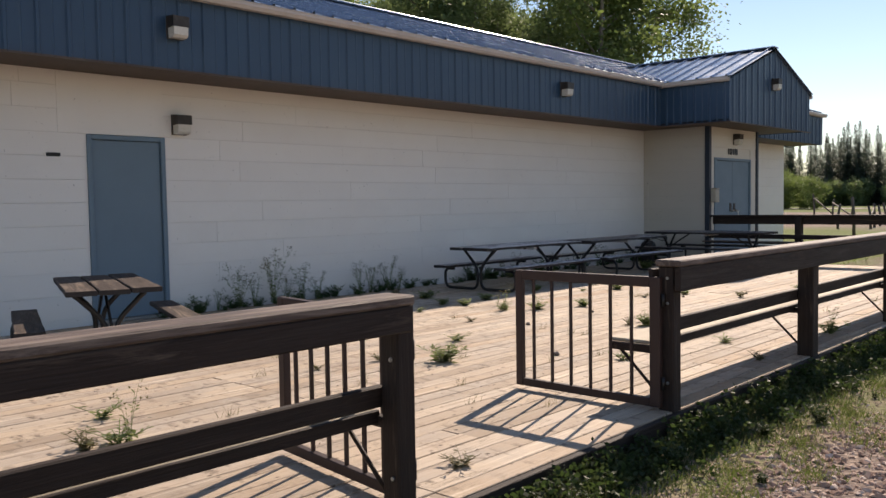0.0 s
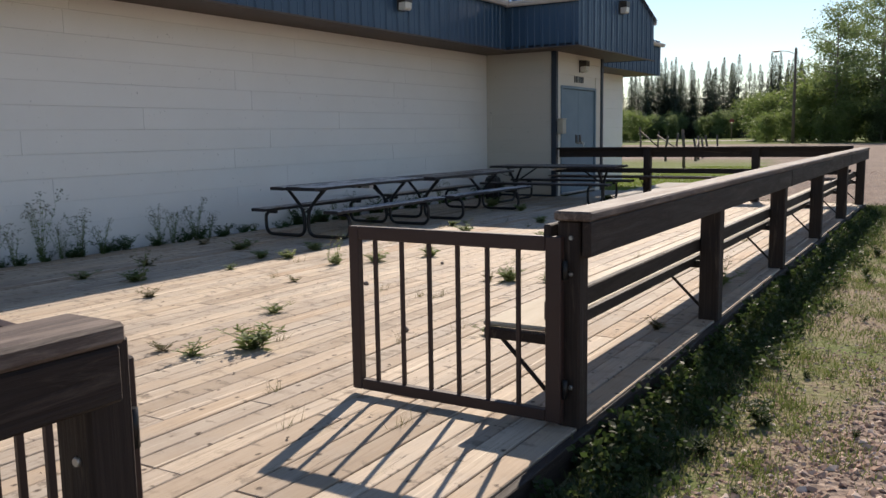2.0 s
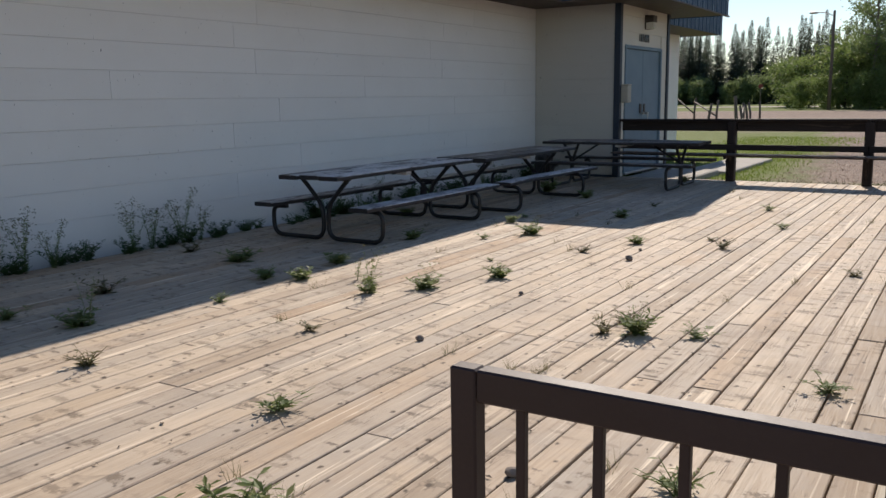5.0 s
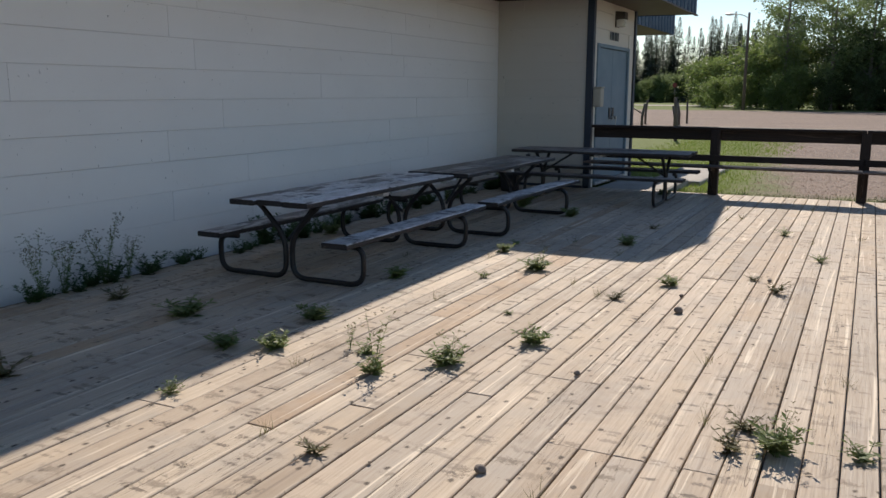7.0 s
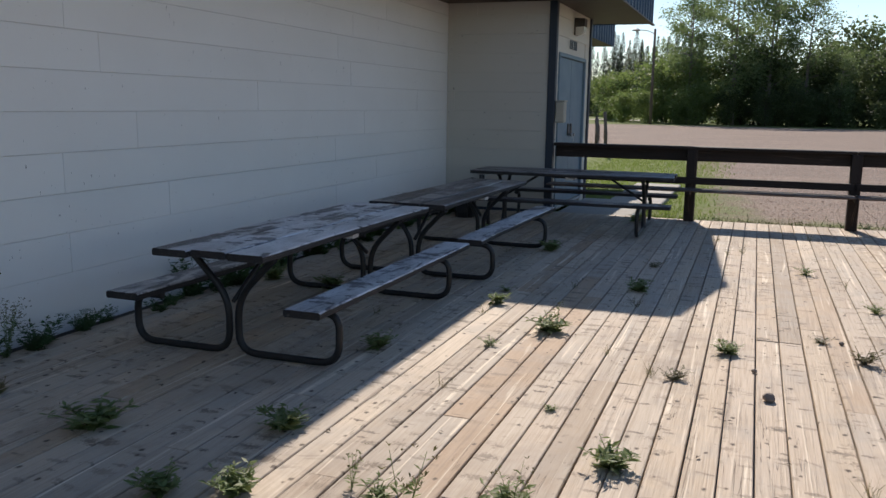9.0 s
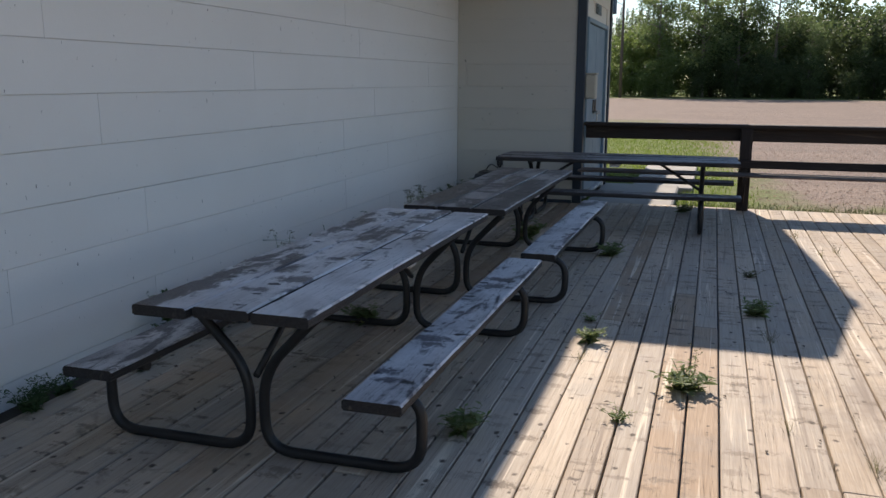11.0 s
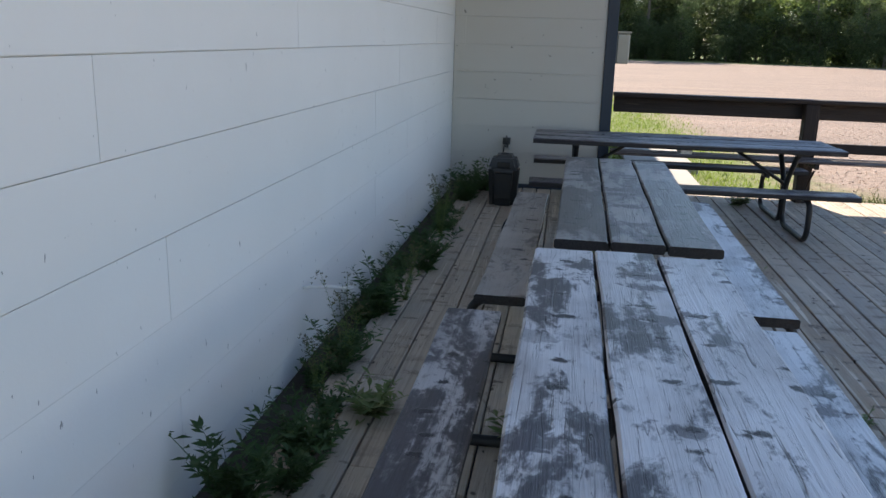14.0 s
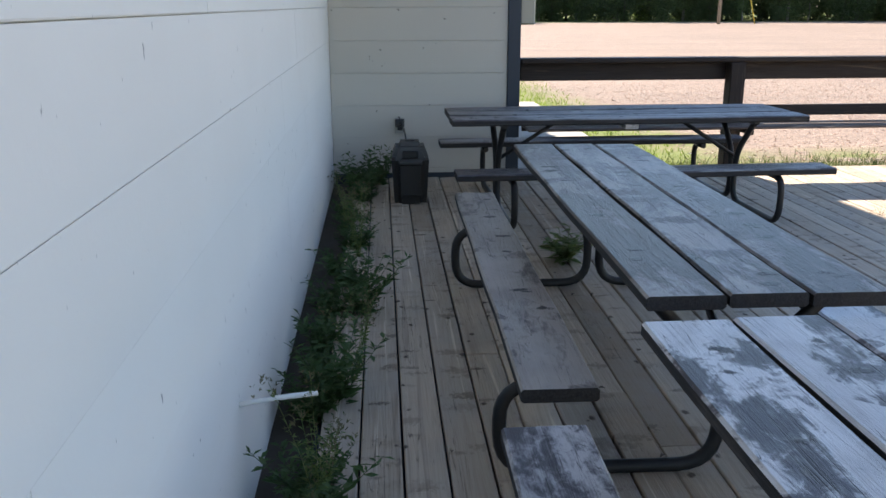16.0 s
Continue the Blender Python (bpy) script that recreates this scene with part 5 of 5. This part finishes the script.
def bank(y):
    """Where the verge of grass and dirt gives way to gravel."""
    return -1.62 + 0.22 * max(0.0, y - 5.0)


def on_gravel(q):
    y = 1.2 + 8.5 * q.random() ** 1.1
    return bank(y) + 0.12 * math.sin(y * 2.3) - 0.05 + 1.7 * q.random() + q.gauss(0, 0.09), y


def on_verge(q):
    y = 1.2 + 13 * q.random()
    x = q.uniform(-2.1, min(bank(y) + 0.15, -0.9))
    return x + 0.07 * math.sin(y * 5.1 + x * 4), y


def in_clumps(q):
    x, y = on_verge(q)
    cx, cy = round(x / 0.23) * 0.23, round(y / 0.31) * 0.31
    k = math.sin(cx * 91.7 + cy * 47.3)
    return cx + 0.16 * k + q.gauss(0, 0.07), cy + 0.2 * math.cos(cx * 37.1 + cy * 61.9) + q.gauss(0, 0.09)


stones("gravel", 15000, on_gravel, 0.010, 0.031, 6, "loose pinkish gravel stones beside the deck")
stones("fine_gravel", 9000, on_verge, 0.005, 0.017, 16, "small loose stones between deck and gravel")
blades("verge_grass", 26000, in_clumps, 0.015, 0.055, 0.0035, 2, "sparse olive grass between deck and gravel", VERGE)
stones("far_gravel", 12000, lambda q: (-5.8 + 9 * q.random(), 17.3 + 14 * q.random() ** 1.3), 0.007, 0.019, 7, "loose gravel stones behind the far rail")
pebble = tagged(part("pebble", sheet(0, 1, 0, 1, 0), STONE), "dark pebble lying on the deck planks", "stone", "pebbles on the deck")
bm = bmesh.new()
bmesh.ops.create_icosphere(bm, subdivisions=2, radius=0.032)
for v in bm.verts:
    v.co *= 1 + 0.25 * noise.noise(v.co * 40)
    v.co.z *= 0.75
bm.to_mesh(pebble.data)
bm.free()
PEB = paint("dark_pebble", (0.19, 0.155, 0.135), 0.9, 0.4, 20)
pebble.data.materials.clear()
pebble.data.materials.append(PEB)
pebble.location = (-5.03, 9.74, DZ + 0.018)
for x, y, s in ((-4.0, 5.75, 0.8), (-5.22, 7.0, 0.75), (-5.24, 8.25, 0.55), (-5.1, 10.2, 0.5), (-4.6, 11.0, 0.5)):
    ob = copy_thing(pebble, pose(x, y, DZ + 0.018 * s, 0, 0, 70 * s))
    ob.scale = (s, s, s)

q = random.Random(23)
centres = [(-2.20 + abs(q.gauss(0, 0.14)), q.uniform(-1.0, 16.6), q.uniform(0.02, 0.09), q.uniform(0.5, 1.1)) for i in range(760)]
tagged(new("edge_foliage", leaf_cloud("edge_foliage", centres, 0.042, 24000, 0.030, SHADED_EDGEWEED, q)), "low dark green foliage along the deck's front edge, shade in its colour", "foliage", kind="stuff")

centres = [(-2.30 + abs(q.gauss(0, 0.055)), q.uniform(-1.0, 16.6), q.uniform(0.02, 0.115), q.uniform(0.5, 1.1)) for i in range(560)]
tagged(new("rim_foliage", leaf_cloud("rim_foliage", centres, 0.036, 15000, 0.034, SHADED_EDGEWEED, q)), "weeds crowding against the deck's rim board, darkened for shade", "foliage", kind="stuff")

# dry tufts in the gaps and bits of litter on the planks
q = random.Random(31)
tufts = [(-2.375 - 0.136 * q.randrange(3, 40) + 0.003, q.uniform(2.5, 15.5)) for i in range(46)]
blades("dry_tufts", 1100, lambda g: (lambda t: (t[0] + g.gauss(0, 0.010), t[1] + g.gauss(0, 0.035)))(g.choice(tufts)), 0.03, 0.11, 0.0018, 9, "thin dry grass tufts in the deck's gaps", DRYWEED, DZ - 0.02)
verts, faces = [], []
for i in range(420):
    x, y, s, t = q.uniform(-8.9, -2.6), q.uniform(2.0, 16.5), q.uniform(0.006, 0.02), q.uniform(0, 6.28)
    d, n = Vector((math.cos(t), math.sin(t), 0)) * s, Vector((-math.sin(t), math.cos(t), 0)) * s * 0.45
    k = len(verts)
    b = Vector((x, y, DZ + 0.004))
    verts += [b - d, b + n + Vector((0, 0, 0.006)), b + d, b - n + Vector((0, 0, 0.004))]
    faces += [(k, k + 1, k + 3), (k + 1, k + 2, k + 3)]
LITTER = paint("leaf_litter", (0.10, 0.075, 0.055), 0.9, 0.4, 9)
tagged(new("leaf_litter", mesh_from("leaf_litter", verts, faces, LITTER)), "small dry leaf bits scattered on the deck", "litter", kind="stuff")

# ---- deck and siding, piece by piece ----
deck = tagged(empty("deck"), "wide timber deck of weathered tan planks", "deck", kind="structure")
part("deck_frame", block((-9.06, -3.6, -0.02), (RXC - 0.0, 16.72, DZ - 0.042), 0), DARKTRIM, deck, "dark frame under the planks")
# Dark rail wood on the front rim stands in for the shade on its face.
part("rim_board", block((-2.372, -3.6, -0.03), (-2.332, 16.76, DZ - 0.004), 0.004), RAIL, deck)
part("rim_board", block((-9.02, 16.73, -0.03), (-2.376, 16.76, DZ - 0.004), 0.004), DECK, deck)
PW, PITCH = 0.1285, 0.136
tagged(part("soil_strip", sheet(WX - 0.02, -9.042, Y0, EY, 0.085), CONCRETE), "dark damp soil between deck and wall", "soil", kind="structure").data.materials[0] = paint("damp_soil", (0.060, 0.048, 0.036), 0.95, 0.4, 6, tint=(0.03, 0.03, 0.02), bump=0.6)
plank_mesh = {}


def plank(length):
    key = round(length, 2)
    if key not in plank_mesh:
        plank_mesh[key] = finish(block((-PW / 2, 0, -0.036), (PW / 2, key - 0.004, 0), 0.004), "plank", DECK)
    return plank_mesh[key]


r = random.Random(8)
JOIST = 0.3925                             # board ends meet on the joists
BUTT = {16: 34, 24: 34, 25: 34, 31: 40}    # planks whose joint is seen, by joist
for i in range(49):
    x = -2.375 - PITCH / 2 - i * PITCH
    at = 0 if i not in BUTT else BUTT[i] - 10 * (BUTT[i] // 10)
    cuts = [0] + ([at] if at > 1 else [])
    while cuts[-1] < 51:
        step = 10 if i in BUTT else r.choice((6, 8, 9)) if len(cuts) == 1 else r.choice((9, 10, 12))
        cuts.append(cuts[-1] + step if 51 - cuts[-1] - step > 2 else 52)
    for c0, c1 in zip(cuts, cuts[1:]):
        y = -3.61 + JOIST * c0
        ob = new("plank", plank(min(JOIST * (c1 - c0), 16.72 - y)))
        ob.parent = deck
        ob.location = (x + r.uniform(-0.0012, 0.0012), y, DZ + r.uniform(-0.003, 0.001))
        ob.rotation_euler = (0, radians(r.uniform(-0.7, 0.7)), radians(r.uniform(-0.03, 0.03)))

# siding boards; joints seen along the long wall are kept
COURSE, C0 = 0.2525, 0.202
KNOWN = {0.445: 9.60, 0.70: 10.59, 0.95: 9.58, 1.20: 10.27, 1.46: 11.81, 1.71: 9.94, 1.96: 13.31}


def siding(parent, along, start, end, fixed, normal, holes, seed, span=3.66, top=SOFFIT, joints=True):
    """Courses of boards lying on the plane where the fixed coordinate holds; along is 'x' or 'y'."""
    q = random.Random(seed)
    cache = {}
    z = C0 - COURSE
    while z < top - 0.02:
        z0, z1 = max(z, 0.03), min(z + COURSE, top - 0.002)
        at = min(KNOWN, key=lambda k: abs(k - z0))
        j = KNOWN[at] if joints and abs(at - z0) < 0.05 else start + q.uniform(0, span)
        while j > start:
            j -= span
        segs = []
        while j < end:
            a, b = max(j, start), min(j + span, end)
            j += span
            pieces = [(a, b)]
            for h0, h1, hz in holes:
                if z0 < hz:
                    pieces = [p for a0, b0 in pieces for p in ((a0, min(b0, h0)), (max(a0, h1), b0)) if p[1] - p[0] > 0.03]
            segs += pieces
        for a, b in segs:
            key = (round(b - a, 3), round(z1 - z0, 3))
            if key not in cache:
                L, H = key
                g = bmesh.new()
                # a lapped board: thicker at its foot
                pr = [(0.0, 0.002), (0.0112, 0.002), (0.0125, 0.005), (0.0092, H), (0.0, H)]
                rows = [[g.verts.new((e, s, zz) if along == "y" else (s, e, zz)) for e, zz in pr] for s in (0.0013, L - 0.0013)]
                if along == "x" or normal < 0:
                    for v in g.verts:
                        if along == "x":
                            v.co.y *= normal
                        else:
                            v.co.x *= normal
                g.faces.new(rows[0])
                g.faces.new(rows[1][::-1])
                for i in range(5):
                    g.faces.new((rows[0][i], rows[0][(i + 1) % 5], rows[1][(i + 1) % 5], rows[1][i]))
                bmesh.ops.recalc_face_normals(g, faces=g.faces)
                cache[key] = finish(g, "siding_board", parent.data.materials[0])
            ob = new("siding_board", cache[key])
            ob.parent = parent
            base = fixed - normal * 0.0125
            ob.location = (base, a, z0) if along == "y" else (a, base, z0)
        z += COURSE


siding(wall_long, "y", Y0, EY, WX, 1, [(4.3, 5.24, 2.22)], 3)
siding(wall_long, "y", EY1, Y1, WX, 1, [], 4, joints=False)
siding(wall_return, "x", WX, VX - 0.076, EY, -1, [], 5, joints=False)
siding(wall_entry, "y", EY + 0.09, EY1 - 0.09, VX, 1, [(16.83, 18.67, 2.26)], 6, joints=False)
